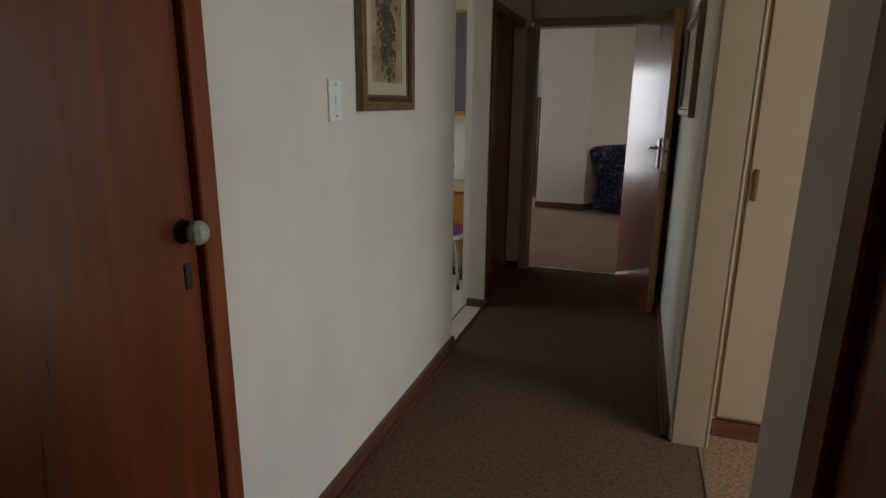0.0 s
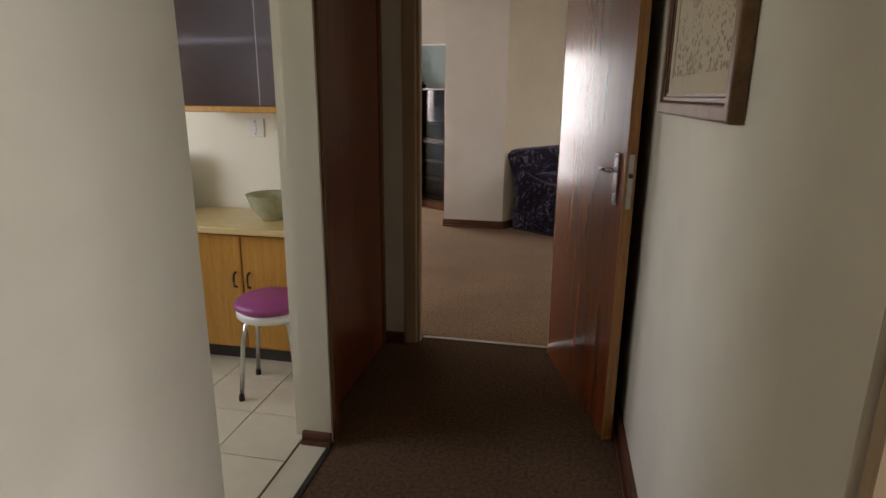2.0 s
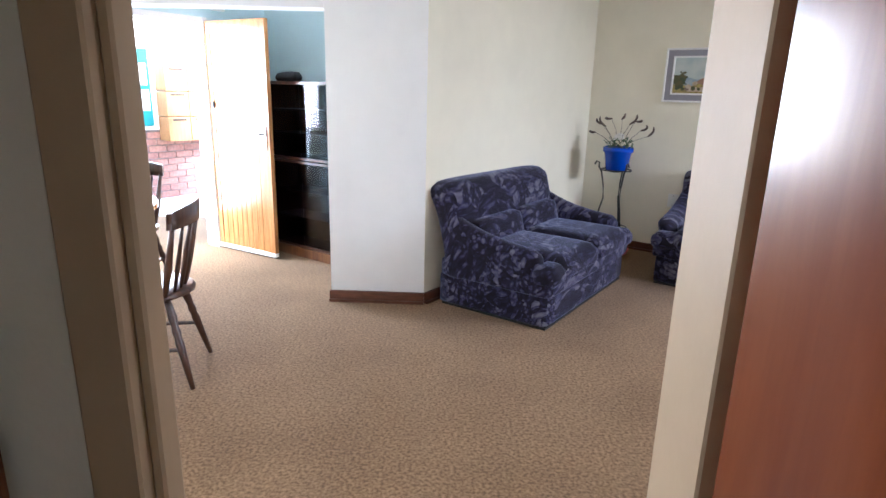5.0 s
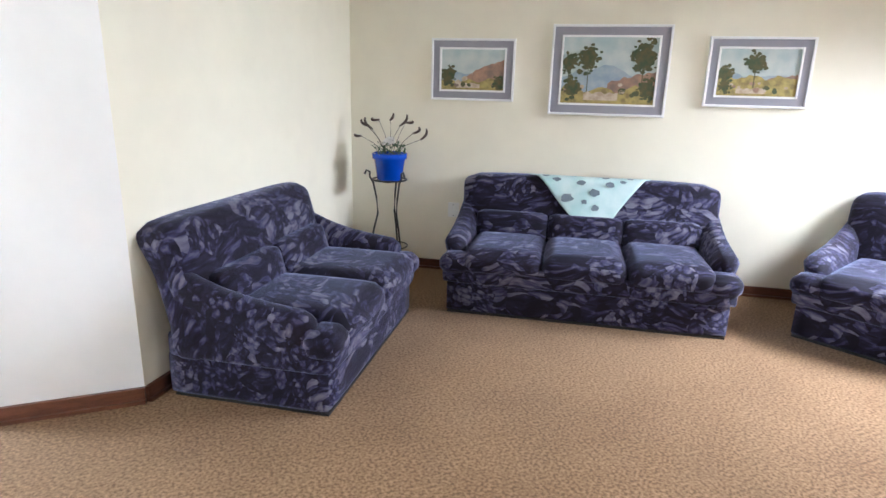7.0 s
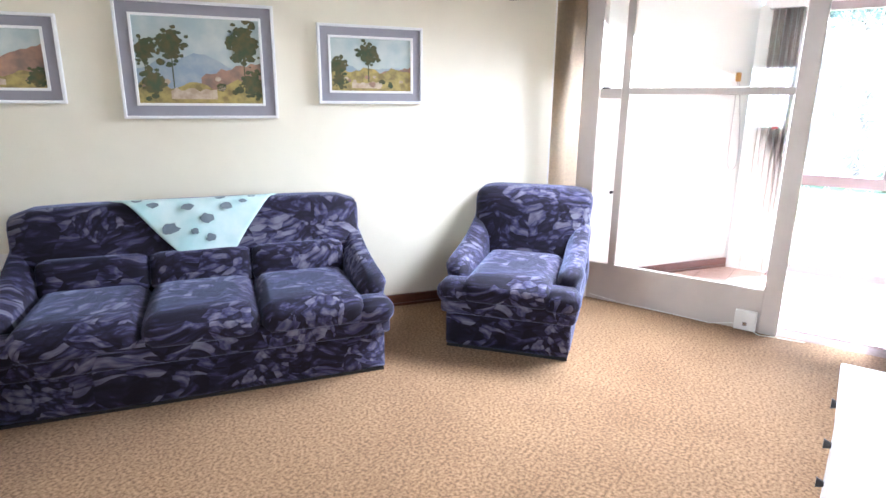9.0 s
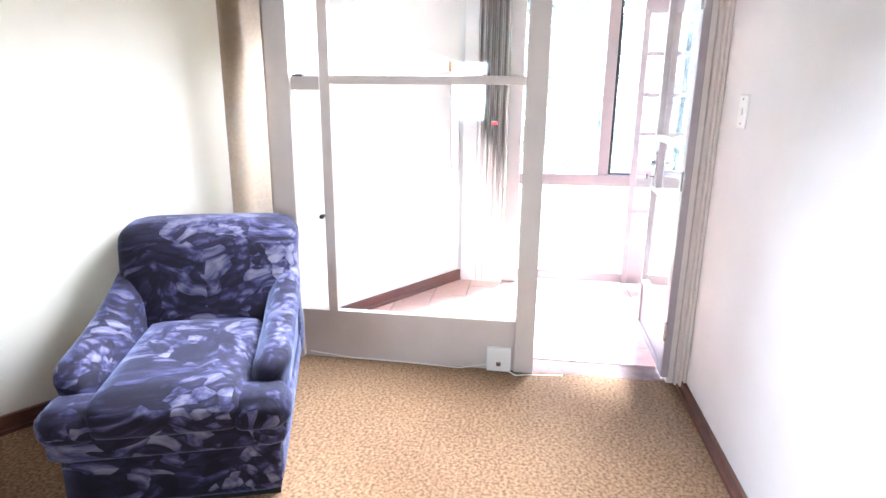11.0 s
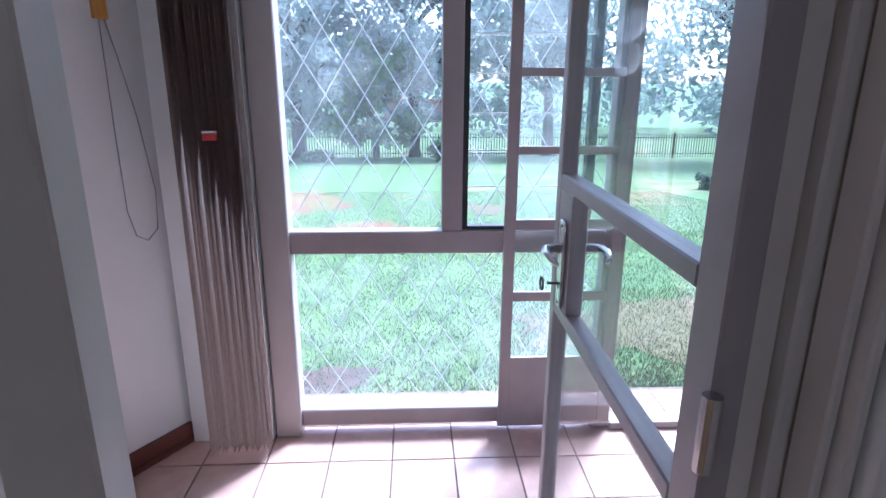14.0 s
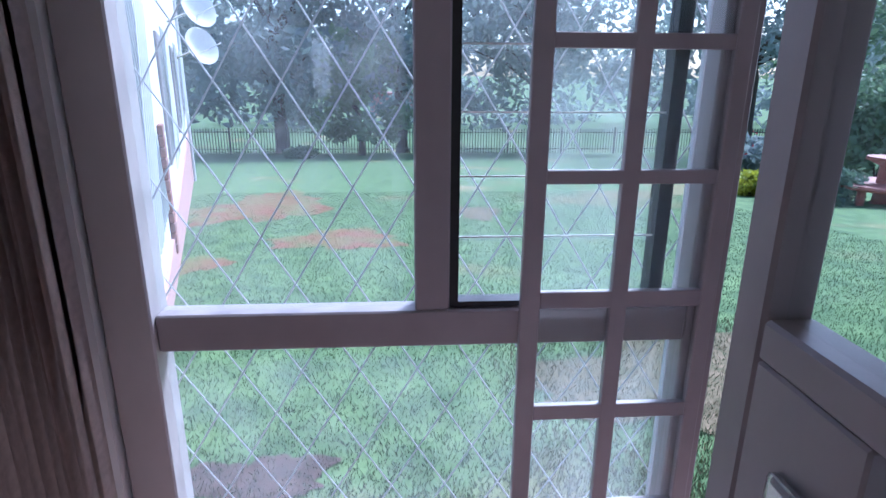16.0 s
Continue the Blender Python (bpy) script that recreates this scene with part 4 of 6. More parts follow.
def flower_pot(m):
    rnd = random.Random(11)
    ob = thing("potted_plant", m, "glossy blue pot with white flowers and dry lavender stems", "potted plant")
    bm = bmesh.new()
    lathe(bm, [(0.085, 0.0), (0.095, 0.01), (0.118, 0.16), (0.132, 0.165), (0.132, 0.205), (0.120, 0.205), (0.112, 0.17), (0.0, 0.17)], 28)
    part("pot", bm, "blue_glaze", ob, smooth=True)
    bm = bmesh.new()
    for _ in range(120):
        a, r, z = rnd.random() * 6.28, 0.12 * rnd.random() ** 0.5, 0.18 + 0.09 * rnd.random()
        c = Vector((r * math.cos(a), r * math.sin(a), z))
        d = Vector((rnd.gauss(0, 1), rnd.gauss(0, 1), 0.6 + rnd.random())).normalized() * 0.035
        t = d.cross(Vector((0, 0, 1))).normalized() * 0.010
        bm.faces.new([bm.verts.new(c), bm.verts.new(c + d * 0.5 + t), bm.verts.new(c + d), bm.verts.new(c + d * 0.5 - t)])
    part("foliage", bm, "leaf_green", ob)
    bm = bmesh.new()
    for _ in range(26):
        a, r = rnd.random() * 6.28, 0.045 * rnd.random()
        c = Vector((r * math.cos(a), r * math.sin(a), 0.27 + 0.05 * rnd.random()))
        bmesh.ops.create_icosphere(bm, subdivisions=1, radius=0.016, matrix=Matrix.Translation(c) @ Matrix.Scale(0.6, 4, (0, 0, 1)))
    part("white_flowers", bm, "white_petal", ob, "cluster of white blossoms")
    for k in range(9):
        a = (k - 4) / 4 * 1.15
        rise, side = 0.24 * math.cos(a * 0.9) + 0.03 * math.sin(k * 2.3), math.copysign(1.0, a) if a else 0.4
        ex = 0.25 * math.sin(a)
        pts = [(0.02 * math.sin(a), 0, 0.17), (ex * 0.55, 0.03 * math.sin(k * 2.1), 0.20 + rise * 0.6), (ex, 0.05 * math.sin(k * 1.7), 0.20 + rise)]
        tip = Vector(pts[2])
        bm = bmesh.new()
        tube(bm, pts, 0.0018, 5)
        for j in range(10):
            u = j / 9
            bend = -0.4 + 2.3 * u
            c = tip + Vector((side * 0.035 * (math.sin(bend) + 0.39), 0.012 * math.sin(k + 3 * u), 0.045 * (1 - math.cos(1.2 * u)) + 0.035 * u * (k % 3 - 0.6)))
            bmesh.ops.create_icosphere(bm, subdivisions=1, radius=0.0075 + 0.004 * math.sin(math.pi * u), matrix=Matrix.Translation(c))
        part("dry_stem", bm, "dry_flower", ob)
    return ob


flower_pot(pose(PLANT.x, PLANT.y, 0.755, 0, 0, SLANT))
bm = bmesh.new()
lathe(bm, [(0.10, 0.0), (0.13, 0.02), (0.15, 0.06), (0.145, 0.062), (0.12, 0.022), (0.0, 0.02)], 20)
dish = structure("dish_tmp", bm, "red_plastic", "tmp", "tmp", True)
dish.name = "plant_saucer"
dish["kind"] = ""
tagged(dish, "red plastic saucer on the carpet by the plant stand", "saucer")
del dish["kind"]
dp = along(0.55, 0.33)
dish.location = (dp.x, dp.y, 0.0)


# cloth over the sofa back: a triangle draped down
def sofa_cloth():
    ob = thing("sofa_cloth", pose(SOFA_AT.x, SOFA_AT.y, 0, 0, 0, SLANT), "pale aqua flowered cloth draped over the sofa back", "cloth")

    def lies(d):
        """Depth and height after d metres of cloth from its upper edge."""
        top, r = BACK_TOP + 0.008, BACK_R + 0.012
        yc, zc = back_front(BACK_TOP - BACK_R) + BACK_R, BACK_TOP - BACK_R
        if d < 0.05:
            return yc + 0.05 - d, top + 0.004
        a = (d - 0.05) / r
        if a < 1.3:
            return yc - r * math.sin(a), zc + 0.004 + r * math.cos(a)
        y, z = yc - r * math.sin(1.3), zc + 0.004 + r * math.cos(1.3)
        e = d - 0.05 - 1.3 * r
        return y - e * 0.30 - 0.008 * min(1.0, e / 0.1), z - e * 0.955

    bm = bmesh.new()
    n, reach = 26, 0.55
    rows = []
    for i in range(n + 1):
        t = i / n
        half = 0.44 * (1 - t) ** 0.96
        row = []
        for j in range(n + 1):
            u = 2 * j / n - 1
            y, z = lies(reach * t + 0.012 * math.cos(3 * u) * (1 - t))
            x = half * u + 0.06 * t + 0.006 * math.sin(9 * t)
            row.append(bm.verts.new((x, y - 0.004 - 0.005 * (1 + math.sin(16 * x + 4 * t)) * min(1, 3 * t), z)))
        rows.append(row)
    for i in range(n):
        for j in range(n):
            bm.faces.new((rows[i][j], rows[i][j + 1], rows[i + 1][j + 1], rows[i + 1][j]))
    bmesh.ops.remove_doubles(bm, verts=bm.verts[:], dist=1e-4)
    bmesh.ops.solidify(bm, geom=bm.faces[:], thickness=0.003)
    part("cloth", bm, "aqua_cloth", ob, smooth=True)
    rnd = random.Random(2)
    spots = [(-0.14, 0.24, 0.042), (0.05, 0.19, 0.034), (0.15, 0.13, 0.03), (-0.22, 0.10, 0.028), (0.06, 0.30, 0.03), (0.24, 0.10, 0.022), (-0.05, 0.12, 0.03), (-0.30, 0.06, 0.03), (0.12, 0.06, 0.032), (-0.02, 0.26, 0.022), (0.29, 0.06, 0.024)]
    for cx, d, r in spots:
        bm = bmesh.new()
        blob_disc(bm, cx, 0.0, r, 0.0, rnd, 12)
        for v in bm.verts:
            y, z = lies(d - v.co.z)
            v.co.y, v.co.z = y - 0.0185 * min(1.0, d / 0.14) - 0.004, z + (0.006 if d < 0.1 else 0.0)
        part("printed_flower", bm, "grey_flower", ob, "grey-blue printed flower")
    return ob


sofa_cloth()

# ---- glazed partition to the sunroom ----
part_x0, part_x1 = GX + 0.012, GX + 0.055
gp = thing("glazed_partition", pose(0, 0, 0), "white painted steel-framed glazed partition with solid kick panel", "glazed partition")
part("post", boxes((part_x0 - 0.02, part_x1 + 0.02, 6.43, 6.55, 0, 2.1), bevel=0.004), "partition_paint", gp)
part("post", boxes((part_x0 - 0.01, part_x1 + 0.01, 5.198, 5.298, 0, 2.1), bevel=0.004), "partition_paint", gp)
part("door_jamb", boxes((part_x0 - 0.02, part_x1 + 0.02, 4.455, 4.50, 0, 2.1), (part_x0, part_x1 + 0.02, 4.50, 4.535, 0, 2.1), bevel=0.004), "partition_paint", gp)
part("mullion", boxes((part_x0, part_x1, 6.235, 6.286, 0.27, 2.06), bevel=0.003), "partition_paint", gp)
part("transom", boxes((part_x0 - 0.003, part_x1 + 0.003, 5.298, 6.235, 1.437, 1.479), (part_x0 - 0.003, part_x1 + 0.003, 6.286, 6.43, 1.408, 1.474), bevel=0.003), "partition_paint", gp)
part("head", boxes((part_x0 - 0.02, part_x1 + 0.02, 4.455, 6.80, 2.1, 2.16), (part_x0, part_x1, 5.3, 6.42, 2.06, 2.1)), "partition_paint", gp)
part("overpanel", boxes((part_x0, part_x1, 4.455, 6.80, 2.16, CEIL)), "partition_paint", gp)
part("kick_panel", boxes((part_x0 + 0.01, part_x1 - 0.01, 5.298, 6.43, 0.0, 0.25), (part_x0, part_x1, 5.298, 6.43, 0.25, 0.275)), "partition_paint", gp, "white painted solid panel")
part("stop_strip", boxes((part_x0 + 0.01, part_x1 - 0.01, 6.55, 6.57, 0, 2.1)), "partition_paint", gp)
for y0, y1, z0, z1 in ((5.298, 6.235, 0.275, 1.437), (6.286, 6.43, 0.275, 1.408), (5.298, 6.235, 1.479, 2.06), (6.286, 6.43, 1.474, 2.06), (6.57, 6.80, 0.0, 2.1)):
    pane = part("pane", boxes((GX + 0.03, GX + 0.034, y0, y1, z0, z1)), "indoor_glass", gp)
    pane.visible_shadow = False
bm = bmesh.new()
rod(bm, (part_x0, 6.29, 0.79), (part_x0 - 0.03, 6.29, 0.79), 0.008)
bmesh.ops.create_icosphere(bm, subdivisions=2, radius=0.013, matrix=Matrix.Translation((part_x0 - 0.035, 6.29, 0.79)))
part("catch", bm, "dark_metal", gp, "small dark metal catch")
part("stay", boxes((part_x0 - 0.03, part_x0, 6.36, 6.41, 1.47, 1.48)), "dark_metal", gp)

structure("architrave_sunroom", boxes((GX - 0.075, GX - 0.012, 4.462, 4.474, 0, 2.12), (GX - 0.055, GX - 0.012, 4.474, 4.486, 0, 2.12), bevel=0.003), "partition_paint", "off-white painted architrave beside the sunroom doorway", "trim")

# open glazed door
gd = thing("glazed_door", pose(5.275, 4.545, 0, 0, 0, -0.5), "grey-beige steel-framed glass door standing open, chrome lever and key", "door")
L = 0.705
part("hinge_stile", boxes((-0.03, 0.035, -0.018, 0.018, 0.03, 2.06), bevel=0.003), "steel_paint", gd)
part("lock_stile", boxes((L - 0.035, L, -0.018, 0.018, 0.03, 2.06), bevel=0.003), "steel_paint", gd)
part("lock_case", boxes((L - 0.138, L - 0.0352, -0.0175, 0.0175, 0.8975, 1.1545), bevel=0.002), "steel_paint", gd, "wide painted steel lock case")
for z0, z1 in ((1.155, 1.185), (0.868, 0.897), (0.30, 0.328), (2.01, 2.06), (0.03, 0.06)):
    part("rail", boxes((0.035, L - 0.035, -0.018, 0.018, z0, z1), bevel=0.003), "steel_paint", gd)
part("kick_sheet", boxes((0.035, L - 0.035, -0.006, 0.006, 0.06, 0.30)), "steel_paint", gd, "painted steel kick sheet")
for x1, z0, z1 in ((L - 0.035, 1.185, 2.01), (L - 0.138, 0.897, 1.155), (L - 0.035, 0.328, 0.868)):
    pane = part("pane", boxes((0.035, x1, -0.002, 0.002, z0, z1)), "indoor_glass", gd)
    pane.visible_shadow = False
for side in (1, -1):
    pl = lever_set(gd, side)
    pl.location = (L - 0.096, side * 0.0180, 1.022)
bm = bmesh.new()
tube(bm, [(L - 0.096 + 0.014 * math.cos(a), 0.062, 0.957 + 0.014 * math.sin(a)) for a in [2 * math.pi * k / 14 for k in range(15)]], 0.0025, 5)
rod(bm, (L - 0.096, 0.05, 0.957), (L - 0.096, 0.02, 0.957), 0.003)
part("key", bm, "dark_metal", gd, "small dark key in the lock")
for z in (0.28, 1.02, 1.8):
    bm = bmesh.new()
    rod(bm, (-0.04, 0.022, z - 0.045), (-0.04, 0.022, z + 0.045), 0.011, 0.011, 10)
    part("hinge", bm, "metal", gd)

# blinds gathered at the partition
def blind_stack(name, m, count, depth, height, mat, label, z0=0.03, tilt=0.0):
    ob = thing(name, m, label, "vertical blind")
    part("headrail", boxes((-0.05, 0.05, -0.02, count * depth + 0.02, z0 + height, z0 + height + 0.045), bevel=0.003), "white_paint", ob)
    for k in range(count):
        bm = bmesh.new()
        n = 5
        cols = []
        for i in range(n + 1):
            x = -0.045 + 0.09 * i / n
            y = k * depth + depth * 0.4 * math.sin(math.pi * i / n) + 0.010 * math.sin(k * 2.3) * (i / n - 0.5)
            if tilt:
                x, y = tilt * (0.5 - i / n) * 0.09, k * depth + 0.07 * i / n + 0.002 * math.sin(k * 2.3)
            cols.append([bm.verts.new((x, y, z0)), bm.verts.new((x, y, z0 + height))])
        for i in range(n):
            bm.faces.new((cols[i][0], cols[i + 1][0], cols[i + 1][1], cols[i][1]))
        bmesh.ops.solidify(bm, geom=bm.faces[:], thickness=0.002)
        part("slat", bm, mat, ob, smooth=True)
    return ob


blind_stack("vertical_blind", pose(GX - 0.06, 6.545, 0), 10, 0.0125, 2.0, "beige_fabric", "beige vertical blind gathered beside the glazing", tilt=0.62)
blind_stack("vertical_blind", pose(OX - 0.11, 5.43, 0), 15, 0.0150, 2.05, "blind_fabric", "brown vertical blind gathered beside the window")
tag = thing("red_tag", pose(OX - 0.165, 5.515, 1.20), "small red plastic clip on the blind", "clip")
part("clip", boxes((-0.008, 0.004, -0.02, 0.025, -0.012, 0.012), bevel=0.002), "red_plastic", tag)
part("clip_edge", boxes((-0.009, 0.005, -0.02, 0.025, 0.012, 0.018)), "white_plastic", tag)

# pull cord on the slanted wall
cp = along(6.10, 0.012)
cord = thing("blind_cord", pose(cp.x, cp.y, 0, 0, 0, SLANT), "thin grey looped pull cord on the sunroom wall", "cord")
bm = bmesh.new()
tube(bm, [(-0.06, 0, 1.55), (-0.062, 0, 1.2), (-0.06, 0, 0.95), (-0.04, 0, 0.86), (0.0, 0, 0.835), (0.04, 0, 0.87), (0.05, 0, 1.0), (0.02, 0, 1.25), (-0.02, 0, 1.45), (-0.045, 0, 1.56)], 0.0022, 5)
part("loop", bm, "mount_grey", cord, smooth=True)
part("cleat", boxes((-0.075, -0.03, -0.006, 0.012, 1.55, 1.62), bevel=0.003), "yellow_wood", cord)

# pelmet over the partition
pm = thing("pelmet", pose(0, 0, 0), "brown wooden pelmet board above the glazing", "pelmet")
bm = bmesh.new()
prism(bm, [(4.93, 4.47), (4.955, 4.47), (4.955, 6.96), (4.93, 6.98)], 2.025, 2.26)
part("front_board", bm, "frame_wood", pm)
bm = bmesh.new()
prism(bm, [(4.955, 4.47), (5.2, 4.47), (5.2, 6.80), (4.955, 6.955)], 2.235, 2.255)
part("top_board", bm, "frame_wood", pm)

# telephone junction box and lead
jb = thing("junction_box", pose(GX - 0.004, 5.375, 0.006), "white plastic junction box on the skirting with a lead", "junction box")
part("case", boxes((-0.012, 0.026, -0.062, 0.062, 0.0, 0.125), bevel=0.006, segments=2), "white_plastic", jb)
part("dial", boxes((-0.016, -0.012, -0.012, 0.012, 0.03, 0.055), bevel=0.002), "metal", jb)
bm = bmesh.new()
tube(bm, [(-0.005, -0.05, 0.004), (-0.03, -0.09, -0.006), (-0.01, -0.16, -0.006), (0.0, -0.24, -0.006), (0.01, -0.33, -0.006)], 0.004, 6)
tube(bm, [(0.005, 0.06, 0.03), (0.0, 0.2, 0.0), (0.005, 0.5, 0.006), (0.0, 0.8, 0.012), (0.005, 1.02, 0.03)], 0.003, 6)
part("lead", bm, "white_plastic", jb, "thin white cable")

# small chest of drawers
ch = thing("chest_of_drawers", pose(2.56, 4.462, 0), "white painted chest of drawers with dark knobs", "chest of drawers")
part("carcass", boxes((0, 0.7, 0, 0.415, 0.0, 0.655), bevel=0.003), "white_paint", ch)
part("top", boxes((-0.012, 0.712, 0, 0.445, 0.655, 0.675), bevel=0.004), "white_paint", ch, "white painted top")
for k in range(5):
    dw = part("drawer", boxes((0.012, 0.688, 0.4155, 0.432, 0.018 + k * 0.127, 0.138 + k * 0.127), bevel=0.003), "white_paint", ch)
    for x in (0.10, 0.62):
        bm = bmesh.new()
        rod(bm, (x, 0.432, 0.075 + k * 0.127), (x, 0.452, 0.075 + k * 0.127), 0.008, 0.015, 12)
        part("knob", bm, "dark_metal", dw, "dark round knob")

# ---- entrance ----
fd_dir = (Vector((-1.003, 8.118)) - Vector((-1.585, 8.44))).normalized()
fd = thing("front_door", Matrix.Translation((-1.60, 8.448, 0)) @ Matrix.Rotation(math.atan2(fd_dir.y, fd_dir.x), 4, "Z"), "varnished orange-brown tongue-and-groove front door, open inwards", "door")
FW = 0.685
part("frame", boxes((0, FW, -0.02, 0.02, 1.80, 1.90), (0, 0.05, -0.02, 0.02, 0.045, 1.80), (FW - 0.075, FW, -0.02, 0.02, 0.045, 1.80), bevel=0.002), "front_door_wood", fd)
nb = 9
for k in range(nb):
    w0 = 0.05 + (FW - 0.125) * k / nb
    part("board", boxes((w0 + 0.001, w0 + (FW - 0.125) / nb - 0.001, -0.014, 0.012, 0.045, 1.80), bevel=0.003), "front_door_wood", fd)
part("weather_bar", boxes((0, FW, -0.03, 0.022, 0.012, 0.045), bevel=0.004), "white_paint", fd, "white weather bar")
pl = lever_set(fd, -1)
pl.location = (FW - 0.05, -0.0205, 1.02)
bm = bmesh.new()
tube(bm, [(0.30, -0.02, 1.62), (0.325, -0.02, 1.64), (0.335, -0.02, 1.60), (0.315, -0.02, 1.585), (0.338, -0.02, 1.56), (0.32, -0.02, 1.525), (0.298, -0.02, 1.545)], 0.006, 6)
part("house_number", bm, "metal", fd, "small metal numeral")
part("night_latch", boxes((0.03, 0.06, -0.035, -0.02, 1.22, 1.27), bevel=0.003), "dark_metal", fd)
bm = bmesh.new()
rod(bm, (0.34, -0.014, 1.36), (0.34, -0.022, 1.36), 0.009)
part("spy_hole", bm, "metal", fd)
fr_m = Matrix.Translation((HINGE.x, HINGE.y, 0)) @ Matrix.Rotation(math.atan2(N.y, N.x), 4, "Z")
ff = thing("front_door_frame", fr_m, "white painted front door frame", "door frame", kind="structure")
part("jamb", boxes((-0.05, 0.0, -0.01, 0.16, 0, 1.93), bevel=0.003), "white_paint", ff)
part("jamb", boxes((-0.95, -0.90, -0.01, 0.16, 0, 1.93), bevel=0.003), "white_paint", ff)
part("lintel", boxes((-0.90, -0.05, -0.01, 0.16, 1.88, 1.93), bevel=0.003), "white_paint", ff)
bp_ = HINGE + N * 0.10
bell = thing("door_chime", Matrix.Translation((bp_.x, bp_.y, 2.02)) @ Matrix.Rotation(math.atan2(N.y, N.x), 4, "Z"), "white plastic door chime box above the door", "door chime")
part("case", boxes((-0.06, 0.06, -0.035, 0.0, -0.03, 0.05), bevel=0.004), "white_plastic", bell)

# bookcase with sliding glass
BK = Vector((-0.53, 7.99)) + U * 0.05
bk = thing("bookcase", pose(BK.x - U.x * 0.72, BK.y - U.y * 0.72, 0, 0, 0, SLANT), "dark brown empty bookcase with sliding glass doors", "bookcase")
BW, BD, BH = 0.72, 0.27, 1.42
part("side_panel", boxes((0, 0.02, 0, BD, 0.08, BH)), "dark_wood", bk)
part("side_panel", boxes((BW - 0.02, BW, 0, BD, 0.08, BH)), "dark_wood", bk)
part("back_panel", boxes((0.02, BW - 0.02, BD - 0.01, BD, 0.08, BH)), "dark_wood", bk)
part("top", boxes((-0.012, BW + 0.012, -0.012, BD, BH, BH + 0.025), bevel=0.003), "dark_wood", bk)
part("plinth", boxes((0.01, BW - 0.01, 0.01, BD, 0.0, 0.08)), "frame_wood", bk)
for z in (0.085, 0.33, 0.55, 0.80, 0.83, 1.02, 1.21):
    part("shelf", boxes((0.02, BW - 0.02, 0.02 if z not in (0.80, 0.83) else -0.005, BD - 0.01, z, z + 0.018)), "dark_wood", bk)
for x0, z0, z1, y in ((0.02, 0.11, 0.80, 0.006), (0.36, 0.11, 0.80, 0.013), (0.02, 0.85, 1.42, 0.006), (0.36, 0.85, 1.42, 0.013)):
    gpn = part("glass_door", boxes((x0, x0 + 0.34, y, y + 0.004, z0, z1)), "smoked_glass", bk, "sliding glass door")
    gpn.visible_shadow = False
hat = thing("dark_cap", pose(BK.x - U.x * 0.60 + N.x * 0.12, BK.y - U.y * 0.60 + N.y * 0.12, BH + 0.025), "crumpled dark cap lying on the bookcase", "cap")
bm = bmesh.new()
soft_box(bm, -0.09, 0.09, -0.07, 0.07, 0.0, 0.06, 0.03, 5, puff=(0, 0, 0.012), shape=lambda x, y, z: (x + 0.01 * math.sin(30 * y), y, z * (0.8 + 0.3 * math.sin(9 * x + 1)) if z > 0.001 else z))
part("crown", bm, "black", hat, smooth=True)

# ---- dining corner ----


def windsor_chair(m, label):
    """Seat faces -y, back at +y."""
    ob = thing("dining_chair", m, label, "chair", group="chairs round the dining table")
    bm = bmesh.new()
    lathe(bm, [(0.0, 0.425), (0.19, 0.425), (0.215, 0.435), (0.215, 0.45), (0.20, 0.462), (0.0, 0.456)], 24)
    part("seat", bm, "dark_wood", ob, smooth=True)
    for sx in (-1, 1):
        for sy in (-1, 1):
            bm = bmesh.new()
            a, b = Vector((sx * 0.13, sy * 0.12, 0.43)), Vector((sx * 0.205, sy * 0.215, 0.0))
            pts = [a.lerp(b, t) for t in (0, 0.1, 0.2, 0.3, 0.36, 0.42, 0.48, 0.7, 1.0)]
            tube(bm, pts, [0.016, 0.018, 0.021, 0.016, 0.021, 0.016, 0.021, 0.017, 0.011], 8)
            part("leg", bm, "dark_wood", ob, smooth=True)
    for sx in (-1, 1):
        bm = bmesh.new()
        rod(bm, (sx * 0.17, -0.17, 0.19), (sx * 0.17, 0.17, 0.19), 0.010)
        part("stretcher", bm, "dark_wood", ob)
    bm = bmesh.new()
    rod(bm, (-0.17, 0, 0.19), (0.17, 0, 0.19), 0.010)
    part("stretcher", bm, "dark_wood", ob)
    for k in range(7):
        t = (k - 3) / 3
        x = 0.16 * t
        y = 0.17 - 0.05 * t * t
        r = 0.014 if abs(t) == 1 else 0.009
        bm = bmesh.new()
        tube(bm, [(x, y, 0.45), (x * 1.1, y + 0.03, 0.58), (x * 1.2, y + 0.055, 0.70), (x * 1.28, y + 0.075, 0.80)], [r * 0.8, r * 1.3, r, r * 0.8], 8)
        part("spindle", bm, "dark_wood", ob, smooth=True)
    bm = bmesh.new()
    n = 14
    ring = []
    for i in range(n + 1):
        t = 2 * i / n - 1
        x, y = 0.225 * t, 0.245 - 0.06 * t * t
        top = 0.875 - 0.02 * t * t
        ring.append([bm.verts.new(p) for p in ((x, y - 0.012, 0.78), (x, y + 0.012, 0.78), (x, y + 0.018, top), (x, y - 0.006, top))])
    for a, b in zip(ring, ring[1:]):
        for k in range(4):
            bm.faces.new((a[k], b[k], b[(k + 1) % 4], a[(k + 1) % 4]))
    bm.faces.new(list(reversed(ring[0])))
    bm.faces.new(ring[-1])
    part("crest_rail", bm, "dark_wood", ob, smooth=True)
    return ob


